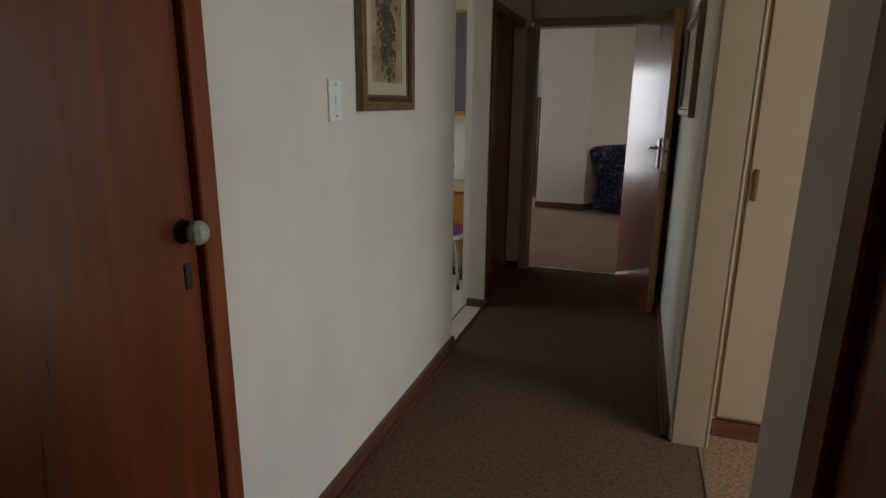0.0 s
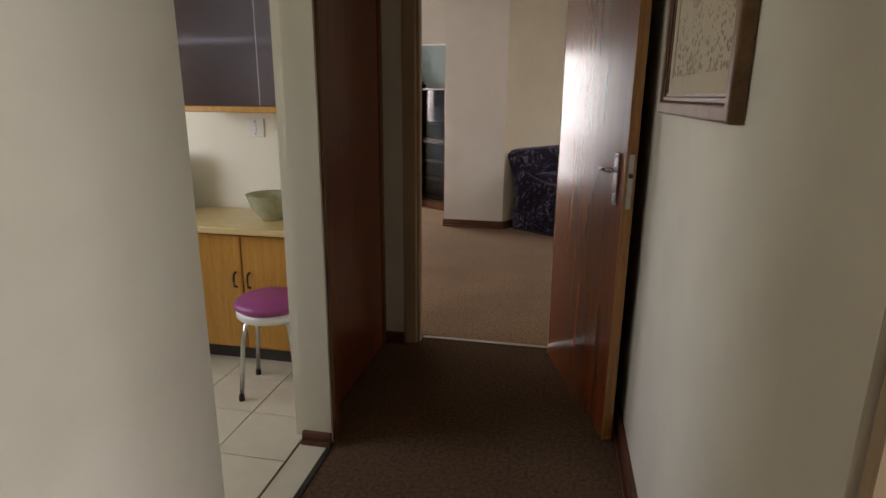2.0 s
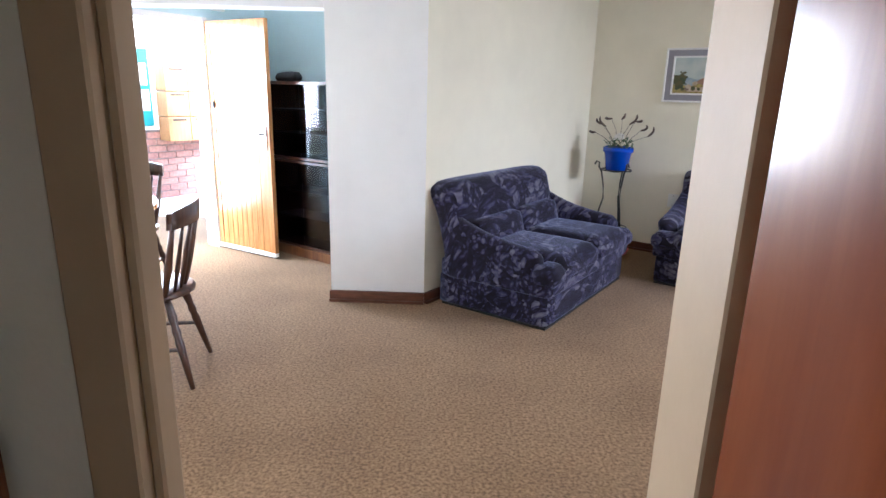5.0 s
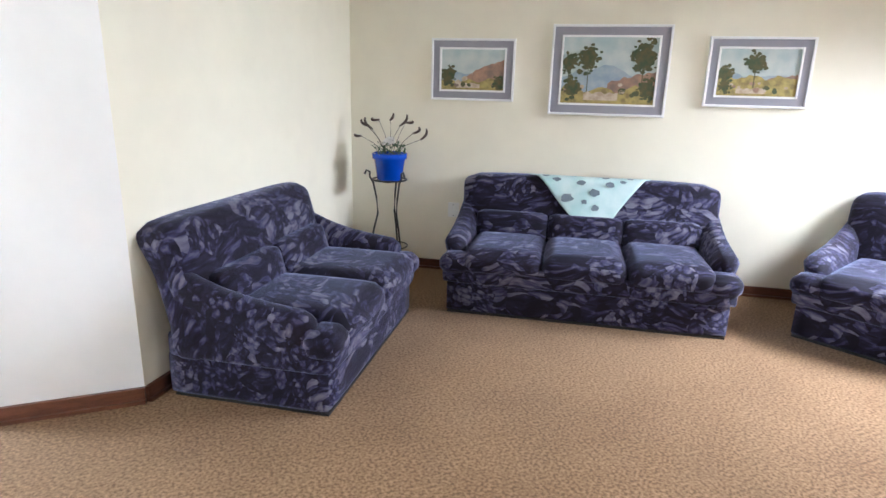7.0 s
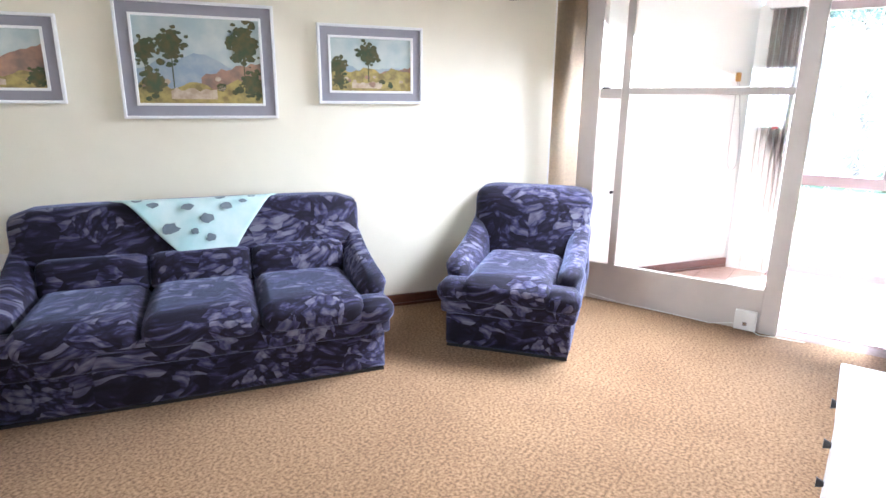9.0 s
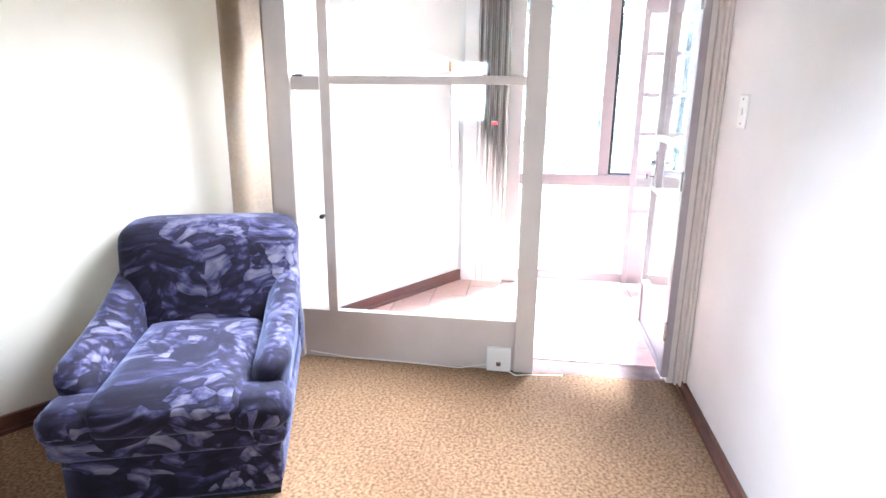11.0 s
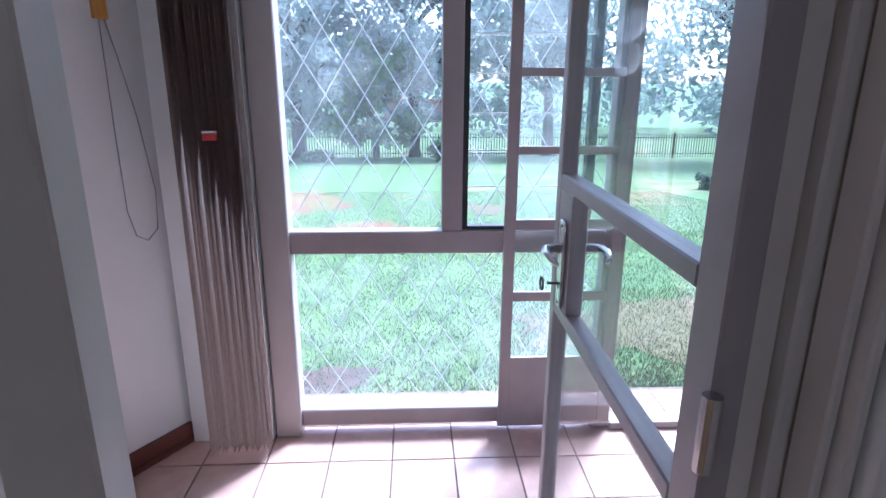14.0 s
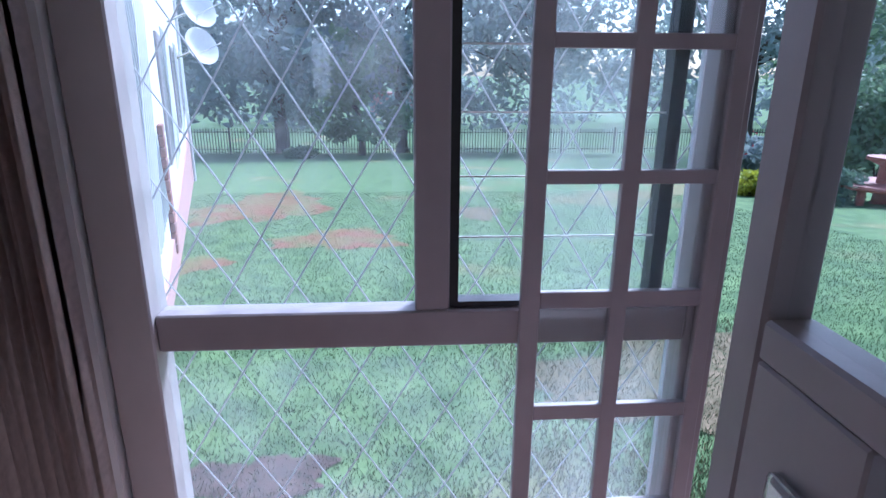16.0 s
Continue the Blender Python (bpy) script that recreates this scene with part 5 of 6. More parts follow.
windsor_chair(pose(-0.98, 6.07, 0, 0, 0, -78), "dark turned-wood dining chair drawn up to the table")
windsor_chair(pose(-1.75, 7.22, 0, 0, 0, 8), "dark turned-wood dining chair behind the table")
tb = thing("dining_table", pose(-1.78, 6.42, 0), "round polished brown wooden pedestal dining table", "table")
bm = bmesh.new()
lathe(bm, [(0.0, 0.715), (0.60, 0.715), (0.625, 0.725), (0.63, 0.738), (0.625, 0.75), (0.0, 0.75)], 40)
part("tabletop", bm, "table_wood", tb, smooth=False)
bm = bmesh.new()
lathe(bm, [(0.06, 0.10), (0.075, 0.14), (0.05, 0.2), (0.07, 0.34), (0.085, 0.42), (0.055, 0.5), (0.06, 0.62), (0.12, 0.70), (0.0, 0.714)], 20)
part("pedestal", bm, "dark_wood", tb, smooth=True)
for k in range(4):
    a = math.pi / 4 + k * math.pi / 2
    bm = bmesh.new()
    tube(bm, [(0.05 * math.cos(a), 0.05 * math.sin(a), 0.16), (0.2 * math.cos(a), 0.2 * math.sin(a), 0.13), (0.36 * math.cos(a), 0.36 * math.sin(a), 0.05), (0.46 * math.cos(a), 0.46 * math.sin(a), 0.024)], [0.035, 0.03, 0.026, 0.022], 8)
    part("foot", bm, "dark_wood", tb, smooth=True)

# ---- kitchen ----
kc = thing("kitchen_base_unit", pose(-1.12, 3.69, 0), "orange-yellow wooden kitchen base cupboard", "kitchen cabinet")
part("carcass", boxes((0, 0.98, 0.012, 0.42, 0.08, 0.705)), "yellow_wood", kc)
part("plinth", boxes((0.02, 0.98, 0.05, 0.42, 0.0, 0.08)), "plinth", kc, "black recessed plinth")
for k in range(2):
    x0 = 0.004 + k * 0.425
    dr = part("door", boxes((x0, x0 + 0.418, -0.006, 0.011, 0.09, 0.69), bevel=0.004), "yellow_wood", kc)
    hx = x0 + (0.385 if k == 0 else 0.035)
    bm = bmesh.new()
    tube(bm, [(hx, -0.006, 0.42), (hx, -0.028, 0.43), (hx, -0.032, 0.46), (hx, -0.028, 0.49), (hx, -0.006, 0.50)], 0.006, 6)
    part("handle", bm, "dark_metal", dr, "dark bow handle", smooth=True)
wt = thing("worktop", pose(0, 0, 0), "pale yellow laminate kitchen worktop", "worktop")
part("slab", boxes((-1.155, -0.13, 3.63, 4.118, 0.706, 0.74), bevel=0.006, segments=2), "counter_top", wt)
st = thing("stove", pose(-1.72, 3.47, 0), "white enamel electric stove with black plates", "stove")
part("body", boxes((0, 0.535, 0, 0.55, 0.02, 0.775), bevel=0.006), "enamel", st)
part("hob", boxes((-0.004, 0.54, -0.01, 0.55, 0.782, 0.81), bevel=0.008, segments=2), "enamel", st)
part("gap_strip", boxes((0.005, 0.53, 0.005, 0.54, 0.7752, 0.7818)), "black", st)
part("oven_door", boxes((0.02, 0.515, -0.018, -0.001, 0.16, 0.72), bevel=0.006), "enamel", st)
part("base_strip", boxes((0.01, 0.525, 0.01, 0.54, 0.0, 0.02)), "black", st)
bck = part("control_panel", boxes((0.0, 0.535, 0.47, 0.55, 0.811, 1.06), bevel=0.008, segments=2), "enamel", st)
part("switch_panel", boxes((0.05, 0.13, 0.464, 0.4695, 0.94, 1.01)), "metal", bck)
part("switch", boxes((0.075, 0.105, 0.458, 0.4635, 0.955, 0.995)), "dark_metal", bck)
part("nameplate", boxes((0.34, 0.50, 0.465, 0.4695, 0.94, 1.01)), "paper", bck, "white panel with faint grey print")
part("print_bar", boxes((0.36, 0.48, 0.4635, 0.4648, 0.965, 0.985)), "mount_grey", bck)
for x, y, r in ((0.14, 0.14, 0.085), (0.40, 0.15, 0.07), (0.14, 0.34, 0.07), (0.40, 0.34, 0.085)):
    bm = bmesh.new()
    lathe(bm, [(0.0, 0.8105), (r + 0.008, 0.8105), (r + 0.008, 0.815), (r, 0.824), (r * 0.3, 0.824), (0.0, 0.822)], 24, (x, y))
    part("hot_plate", bm, "black", st, "black solid hot plate")
wc = thing("wall_cabinet", pose(-1.07, 3.82, 1.31), "yellow wood wall cabinet with patterned glass doors", "kitchen cabinet")
part("side_panel", boxes((0, 0.02, 0, 0.298, 0, 0.72)), "yellow_wood", wc)
part("side_panel", boxes((0.90, 0.92, 0, 0.298, 0, 0.72)), "yellow_wood", wc)
part("bottom", boxes((-0.01, 0.93, -0.02, 0.298, -0.03, -0.0005), bevel=0.003), "yellow_wood", wc)
part("top", boxes((0, 0.92, 0, 0.298, 0.7205, 0.74)), "yellow_wood", wc)
part("back_panel", boxes((0.02, 0.90, 0.285, 0.298, 0, 0.72)), "white_paint", wc)
part("shelf", boxes((0.02, 0.90, 0.03, 0.284, 0.30, 0.318)), "white_paint", wc)
for k in range(2):
    pn = part("glass_door", boxes((0.02 + k * 0.44, 0.46 + k * 0.44, 0.004 + 0.008 * k, 0.009 + 0.008 * k, 0.0, 0.72)), "pattern_glass", wc, "dimpled glass sliding door")
    pn.visible_shadow = False
structure("trim_kitchen", boxes((-2.6, -1.09, 4.105, 4.12, 1.30, 1.325)), "yellow_wood", "yellow wooden strip along the kitchen wall", "trim")
bw = thing("bowl", pose(-0.60, 3.86, 0.74), "greenish ceramic bowl on the worktop", "bowl")
bm = bmesh.new()
lathe(bm, [(0.05, 0.0), (0.055, 0.008), (0.10, 0.06), (0.125, 0.13), (0.13, 0.135), (0.12, 0.13), (0.095, 0.065), (0.0, 0.02)], 28)
part("bowl_body", bm, "bowl_glaze", bw, smooth=True)
sl = thing("stool", pose(-0.435, 3.48, 0) @ Matrix.Diagonal((1, 1, 0.94, 1)), "round kitchen stool, purple vinyl seat on chrome legs", "stool")
bm = bmesh.new()
lathe(bm, [(0.0, 0.445), (0.155, 0.445), (0.165, 0.455), (0.165, 0.475), (0.15, 0.488), (0.0, 0.492)], 32)
part("cushion", bm, "purple_vinyl", sl, "purple padded seat", smooth=True)
bm = bmesh.new()
lathe(bm, [(0.0, 0.40), (0.15, 0.40), (0.16, 0.41), (0.16, 0.444), (0.0, 0.4448)], 32)
part("seat_rim", bm, "white_plastic", sl, "white plastic rim", smooth=True)
for k in range(4):
    a = radians(45 + 90 * k + 12)
    c, s = math.cos(a), math.sin(a)
    bm = bmesh.new()
    tube(bm, [(0.10 * c, 0.10 * s, 0.40), (0.135 * c, 0.135 * s, 0.38), (0.155 * c, 0.155 * s, 0.30), (0.185 * c, 0.185 * s, 0.012)], 0.011, 8)
    leg = part("leg", bm, "metal", sl, "bent chrome tube", smooth=True)
    bm = bmesh.new()
    rod(bm, (0.185 * c, 0.185 * s, 0.0), (0.184 * c, 0.184 * s, 0.03), 0.014, 0.013)
    part("rubber_foot", bm, "black", leg)

# ---- outer glazing of the sunroom ----
wx0, wx1 = OX + 0.0225, OX + 0.065
win = thing("window_1", pose(0, 0, 0), "mauve-grey steel window wall with fixed and louvre panes", "window", kind="structure")
part("stile", boxes((wx0 - 0.03, wx1 + 0.02, 5.33, 5.43, 0.0, 2.12), bevel=0.004), "trim_paint", win)
part("mullion", boxes((wx0 - 0.01, wx1 + 0.01, 4.70, 4.775, 0.842, 2.06), bevel=0.004), "steel_paint", win)
part("transom", boxes((wx0 - 0.012, wx1 + 0.01, 4.16, 5.33, 0.757, 0.842), bevel=0.004), "steel_paint", win)
part("bottom_rail", boxes((wx0 - 0.01, wx1 + 0.01, 4.16, 5.33, 0.035, 0.105), bevel=0.004), "steel_paint", win)
part("top_rail", boxes((wx0 - 0.01, wx1 + 0.01, 3.42, 5.33, 2.06, 2.12)), "steel_paint", win)
part("door_post", boxes((wx0 - 0.01, wx1 + 0.01, 4.08, 4.16, 0.0, 2.06), bevel=0.004), "steel_paint", win)
part("door_post", boxes((wx0 - 0.02, wx1 + 0.02, 3.36, 3.42, 0.0, 2.06), bevel=0.004), "steel_paint", win)
part("door_post", boxes((wx0 - 0.05, wx0 - 0.02, 3.28, 3.38, 0.0, 2.06), bevel=0.004), "trim_paint", win)
part("threshold", boxes((wx0 - 0.03, wx1 + 0.01, 3.42, 4.08, 0.0, 0.03), bevel=0.003), "steel_paint", win)
part("louvre_channel", boxes((wx0, wx1, 4.68, 4.699, 0.846, 2.06)), "dark_metal", win, "dark louvre channel")
part("louvre_channel", boxes((wx0, wx1, 4.22, 4.25, 0.846, 2.06)), "dark_metal", win, "dark louvre channel")
part("louvre_sill", boxes((wx0, wx1, 4.25, 4.68, 0.846, 0.858)), "dark_metal", win)
for z0, z1, y0, y1 in ((0.842, 2.06, 4.775, 5.33), (0.105, 0.757, 4.16, 5.33)):
    pane = part("pane", boxes((OX + 0.040, OX + 0.044, y0, y1, z0, z1)), "clear_glass", win)
    pane.visible_shadow = False
for k in range(9):
    z = 0.862 + k * 0.132
    bm = boxes((-0.002, 0.002, 4.25, 4.68, 0.0, 0.14))
    bmesh.ops.rotate(bm, verts=bm.verts[:], cent=(0, 0, 0), matrix=Matrix.Rotation(radians(8), 3, "Y"))
    bmesh.ops.translate(bm, verts=bm.verts[:], vec=(OX + 0.04, 0, z))
    pane = part("louvre_blade", bm, "clear_glass", win, "clear glass louvre blade")
    pane.visible_shadow = False
    part("blade_clip", boxes((OX + 0.034, OX + 0.037, 4.25, 4.68, z + 0.139, z + 0.1425)), "white_plastic", win)

# paned french door folded back against the louvres
fdn = thing("paned_door", pose(OX - 0.001, 4.108, 0), "mauve-grey french door leaf with small panes, folded back", "door")
rows_z = [(0.333, 0.57), (0.607, 0.85), (0.888, 1.125), (1.154, 1.39), (1.42, 1.66), (1.69, 1.93)]
cols_y = [(0.035, 0.201), (0.238, 0.396)]
part("stile", boxes((-0.010, 0.010, 0, 0.035, 0.03, 2.02), bevel=0.002), "steel_paint", fdn)
part("stile", boxes((-0.010, 0.010, 0.396, 0.438, 0.03, 2.02), bevel=0.002), "steel_paint", fdn)
part("muntin", boxes((-0.0095, 0.0095, 0.201, 0.238, 0.333, 1.93), bevel=0.002), "steel_paint", fdn)
part("bottom_panel", boxes((-0.007, 0.007, 0.035, 0.396, 0.03, 0.333)), "steel_paint", fdn, "solid painted bottom panel")
zs = [0.57, 0.607, 0.85, 0.888, 1.125, 1.154, 1.39, 1.42, 1.66, 1.69]
for k in range(0, len(zs), 2):
    part("muntin", boxes((-0.0092, 0.0092, 0.035, 0.396, zs[k], zs[k + 1]), bevel=0.002), "steel_paint", fdn)
part("top_rail", boxes((-0.010, 0.010, 0.035, 0.396, 1.93, 2.02), bevel=0.002), "steel_paint", fdn)
for z0, z1 in rows_z:
    for y0, y1 in cols_y:
        pane = part("pane", boxes((-0.002, 0.002, y0, y1, z0, z1)), "clear_glass", fdn)
        pane.visible_shadow = False


# diamond burglar bars outside the window
def clip_bar(y, z, dy, dz, y0, y1, z0, z1):
    lo, hi = -1e9, 1e9
    for p, d, a, b in ((y, dy, y0, y1), (z, dz, z0, z1)):
        t0, t1 = sorted(((a - p) / d, (b - p) / d))
        lo, hi = max(lo, t0), min(hi, t1)
    return (lo, hi) if hi - lo > 0.02 else None


gr = thing("burglar_bars", pose(OX + 0.115, 0, 0), "white diamond lattice burglar bars outside the window", "burglar bars")
for sgn in (1, -1):
    for k in range(-22, 40):
        seg = clip_bar(4.14 + 0.14 * k, 0.08, sgn * 0.07, 0.113, 4.14, 5.42, 0.02, 2.1)
        if seg:
            bm = bmesh.new()
            y0, z0 = 4.14 + 0.14 * k, 0.08
            x = 0.003 * sgn
            rod(bm, (x, y0 + sgn * 0.07 * seg[0], z0 + 0.113 * seg[0]), (x, y0 + sgn * 0.07 * seg[1], z0 + 0.113 * seg[1]), 0.0021, None, 6)
            part("bar", bm, "trellis_paint", gr)
part("frame_bar", boxes((-0.008, 0.008, 4.13, 5.43, 0.0, 0.02), (-0.008, 0.008, 4.13, 4.145, 0.02, 2.1), (-0.008, 0.008, 5.415, 5.43, 0.02, 2.1)), "trellis_paint", gr)

# folded concertina security gate outside the door
sg = thing("security_gate", pose(7.05, 3.20, 0), "white concertina security gate folded open outside", "security gate")
part("lead_post", boxes((-0.018, 0.018, 0.0, 0.036, 0.0, 2.1), bevel=0.003), "trellis_paint", sg)
part("wall_post", boxes((-0.018, 0.018, -0.42, -0.39, 0.0, 2.1), bevel=0.003), "trellis_paint", sg)
for k in range(7):
    for sgn in (1, -1):
        z = 0.1 + k * 0.29
        bm = bmesh.new()
        rod(bm, (0.006 * sgn, 0.0, z if sgn > 0 else z + 0.27), (0.006 * sgn, -0.39, z + 0.27 if sgn > 0 else z), 0.006, None, 6)
        part("lattice_bar", bm, "trellis_paint", sg)
bm = bmesh.new()
rod(bm, (0, 0.018, 0.0), (0, 0.018, -0.004), 0.02)
part("foot", bm, "trellis_paint", sg)

# ---- outside ----
def ground_z(x, y):
    d = max(0.0, x - 7.1)
    return -0.14 - 0.09 * min(d, 34) - 0.02 * max(0, min(d, 80) - 34)


def ground_sheet():
    bm = bmesh.new()
    xs = [-1500, -400, -60, -20, -6, -3.0, -1.5, 2, 7.1, 8, 9, 10.5, 12, 14, 17, 20, 25, 30, 36, 41.1, 55, 80, 140, 400, 1500]
    ys = [-1500, -400, -100, -50, -30, -20, -12, -6, -2, 2, 4, 6, 8, 11, 15, 22, 35, 60, 120, 400, 1500]
    grid = [[bm.verts.new((x, y, ground_z(x, y))) for y in ys] for x in xs]
    for i in range(len(xs) - 1):
        for j in range(len(ys) - 1):
            bm.faces.new((grid[i][j], grid[i + 1][j], grid[i + 1][j + 1], grid[i][j + 1]))
    return bm


def lawn_material():
    m = material("lawn", (0.145, 0.215, 0.085), 0.9, color2=(0.08, 0.130, 0.055), scale=4, bump=0.6, bump_scale=60, spec=0.1)
    nt = m.node_tree
    b = nt.nodes["Principled BSDF"]
    old = b.inputs["Base Color"].links[0].from_socket
    tc = nt.nodes.new("ShaderNodeTexCoord")
    n = nt.nodes.new("ShaderNodeTexNoise")
    n.inputs["Scale"].default_value, n.inputs["Detail"].default_value = 0.32, 5
    nt.links.new(tc.outputs["Object"], n.inputs[0])
    mr = nt.nodes.new("ShaderNodeMapRange")
    mr.inputs["From Min"].default_value, mr.inputs["From Max"].default_value = 0.60, 0.70
    nt.links.new(n.outputs[0], mr.inputs[0])
    mix = nt.nodes.new("ShaderNodeMix")
    mix.data_type = "RGBA"
    nt.links.new(mr.outputs[0], mix.inputs[0])
    nt.links.new(old, mix.inputs[6])
    mix.inputs[7].default_value = (0.24, 0.20, 0.10, 1)
    nt.links.new(mix.outputs[2], b.inputs["Base Color"])


lawn_material()
material("soil", (0.21, 0.092, 0.055), 0.95, color2=(0.16, 0.16, 0.065), scale=2.2, bump=0.6, bump_scale=40, spec=0.1)
material("dark_soil", (0.13, 0.09, 0.075), 0.95, color2=(0.07, 0.05, 0.042), scale=14, bump=0.8, bump_scale=50, spec=0.1)
material("straw", (0.20, 0.155, 0.095), 0.95, color2=(0.10, 0.095, 0.05), scale=18, bump=0.8, bump_scale=60, spec=0.1)
material("crown_leaf", (0.23, 0.31, 0.16), 0.6, color2=(0.12, 0.18, 0.10), scale=0.7, spec=0.3)
# lifted pale and bluish: the haze over the trees is in this colour
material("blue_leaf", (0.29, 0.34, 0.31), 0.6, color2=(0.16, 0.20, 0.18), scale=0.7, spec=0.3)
material("yellow_leaf", (0.42, 0.42, 0.03), 0.6, color2=(0.25, 0.30, 0.02), scale=6)
material("grey_leaf", (0.13, 0.19, 0.12), 0.7, color2=(0.07, 0.11, 0.07), scale=3)
for leaf in ("crown_leaf", "blue_leaf", "yellow_leaf", "grey_leaf"):
    # daylight shines through the thin leaves
    tree_nodes = MATS[leaf].node_tree
    leaf_body = tree_nodes.nodes["Principled BSDF"]
    glow_through = tree_nodes.nodes.new("ShaderNodeBsdfTranslucent")
    tree_nodes.links.new(leaf_body.inputs["Base Color"].links[0].from_socket, glow_through.inputs[0])
    leaf_mix = tree_nodes.nodes.new("ShaderNodeMixShader")
    leaf_mix.inputs[0].default_value = 0.45
    tree_nodes.links.new(leaf_body.outputs[0], leaf_mix.inputs[1])
    tree_nodes.links.new(glow_through.outputs[0], leaf_mix.inputs[2])
    tree_nodes.links.new(leaf_mix.outputs[0], tree_nodes.nodes["Material Output"].inputs[0])
material("flower_red", (0.45, 0.05, 0.05), 0.7)
material("grass_blade", (0.095, 0.150, 0.07), 0.7, color2=(0.052, 0.090, 0.044), scale=3.5, spec=0.2)
material("dry_blade", (0.25, 0.20, 0.12), 0.8, color2=(0.11, 0.12, 0.06), scale=9)
material("far_pink", (0.52, 0.30, 0.26), 0.9, grain=0.1)
material("red_bench", (0.30, 0.09, 0.06), 0.6, grain=0.2)
material("pale_field", (0.40, 0.42, 0.22), 0.95, grain=0.2, scale=0.1)
structure("ground", ground_sheet(), "lawn", "sloping green lawn with worn bare patches", "lawn")


def patch(name, cx, cy, rx, ry, seed, mat, label):
    rnd = random.Random(seed)
    bm = bmesh.new()
    n = 90
    c = bm.verts.new((cx, cy, ground_z(cx, cy) + 0.012))
    ring = []
    for k in range(n):
        a = 2 * math.pi * k / n
        r = 0.8 + 0.16 * math.sin(3 * a + seed) + 0.10 * math.sin(7 * a + 2 * seed) + 0.05 * math.sin(17 * a) + 0.05 * rnd.random()
        x, y = cx + rx * r * math.cos(a), cy + ry * r * math.sin(a)
        ring.append(bm.verts.new((x, y, ground_z(x, y) + 0.006)))
    for k in range(n):
        bm.faces.new((c, ring[k], ring[(k + 1) % n]))
    ob = new(name, mesh_of(name, bm, mat))
    tagged(ob, label, "bare soil", kind="stuff")


patch("soil_patch", 15.9, 7.2, 2.5, 1.15, 1, "soil", "bare reddish soil in the lawn")
patch("soil_patch", 11.3, 6.85, 0.45, 0.32, 6, "soil", "small red soil patch beside the house wing")
patch("soil_patch", 12.6, 5.6, 0.8, 0.9, 2, "soil", "small bare reddish soil patch in the lawn")
patch("soil_patch", 14.8, 3.6, 0.9, 0.45, 5, "straw", "dry straw patch in the lawn")
patch("straw_patch", 8.3, 3.2, 0.8, 1.0, 3, "straw", "dry dead grass by the step")
patch("soil_patch", 7.52, 5.38, 0.24, 0.34, 4, "dark_soil", "dark dry patch below the window")


def blades(name, count, area, mat, label, seed, h=0.06, keep=None):
    rnd = np.random.RandomState(seed)
    x0, x1, y0, y1 = area
    x, y = x0 + (x1 - x0) * rnd.rand(count) ** 2.4, y0 + (y1 - y0) * rnd.rand(count)
    if keep:
        ok = np.array([keep(a, b) for a, b in zip(x, y)])
        x, y = x[ok], y[ok]
    n = len(x)
    z = -0.14 - 0.09 * np.clip(x - 7.1, 0, 34)
    a = rnd.rand(n) * 6.28
    hh = h * (0.5 + rnd.rand(n))
    w = 0.0018 + 0.0022 * rnd.rand(n)
    lean = (rnd.rand(n, 2) - 0.5) * 1.3 * hh[:, None]
    v = np.empty((n, 3, 3))
    v[:, 0] = np.stack([x - w * np.cos(a), y - w * np.sin(a), z - 0.003], 1)
    v[:, 1] = np.stack([x + w * np.cos(a), y + w * np.sin(a), z - 0.003], 1)
    v[:, 2] = np.stack([x + lean[:, 0], y + lean[:, 1], z + hh], 1)
    me = bpy.data.meshes.new(name)
    me.from_pydata(v.reshape(-1, 3).tolist(), [], np.arange(3 * n).reshape(-1, 3).tolist())
    me.materials.append(MATS[mat])
    tagged(new(name, me), label, "grass", kind="stuff")


blades("grass", 230000, (7.12, 18.0, -1.0, 9.0), "grass_blade", "short green grass blades of the lawn", 1, 0.021, keep=lambda a, b: b < 5.95 + 0.33 * (a - 8))
blades("dry_grass", 14000, (7.15, 9.3, 2.2, 4.3), "dry_blade", "dry straw-coloured grass by the step", 2, 0.035)


def leaf_cloud(centers, per, size, spread, seed):
    """Many small leaf faces scattered round clump centres, as vertices and faces."""
    rnd = np.random.RandomState(seed)
    c = np.repeat(np.array(centers, float), per, 0)
    n = len(c)
    d = rnd.randn(n, 3)
    d /= np.linalg.norm(d, axis=1)[:, None]
    c = c + d * (np.asarray(spread) * rnd.rand(n, 1) ** 0.45)
    a = rnd.randn(n, 3)
    a /= np.linalg.norm(a, axis=1)[:, None]
    b = np.cross(a, rnd.randn(n, 3))
    b /= np.linalg.norm(b, axis=1)[:, None]
    s = size * (0.5 + rnd.rand(n, 1))
    v = np.stack([c - a * s, c + b * s * 0.45, c + a * s, c - b * s * 0.45], 1)
    return v.reshape(-1, 3).tolist(), np.arange(4 * n).reshape(-1, 4).tolist()


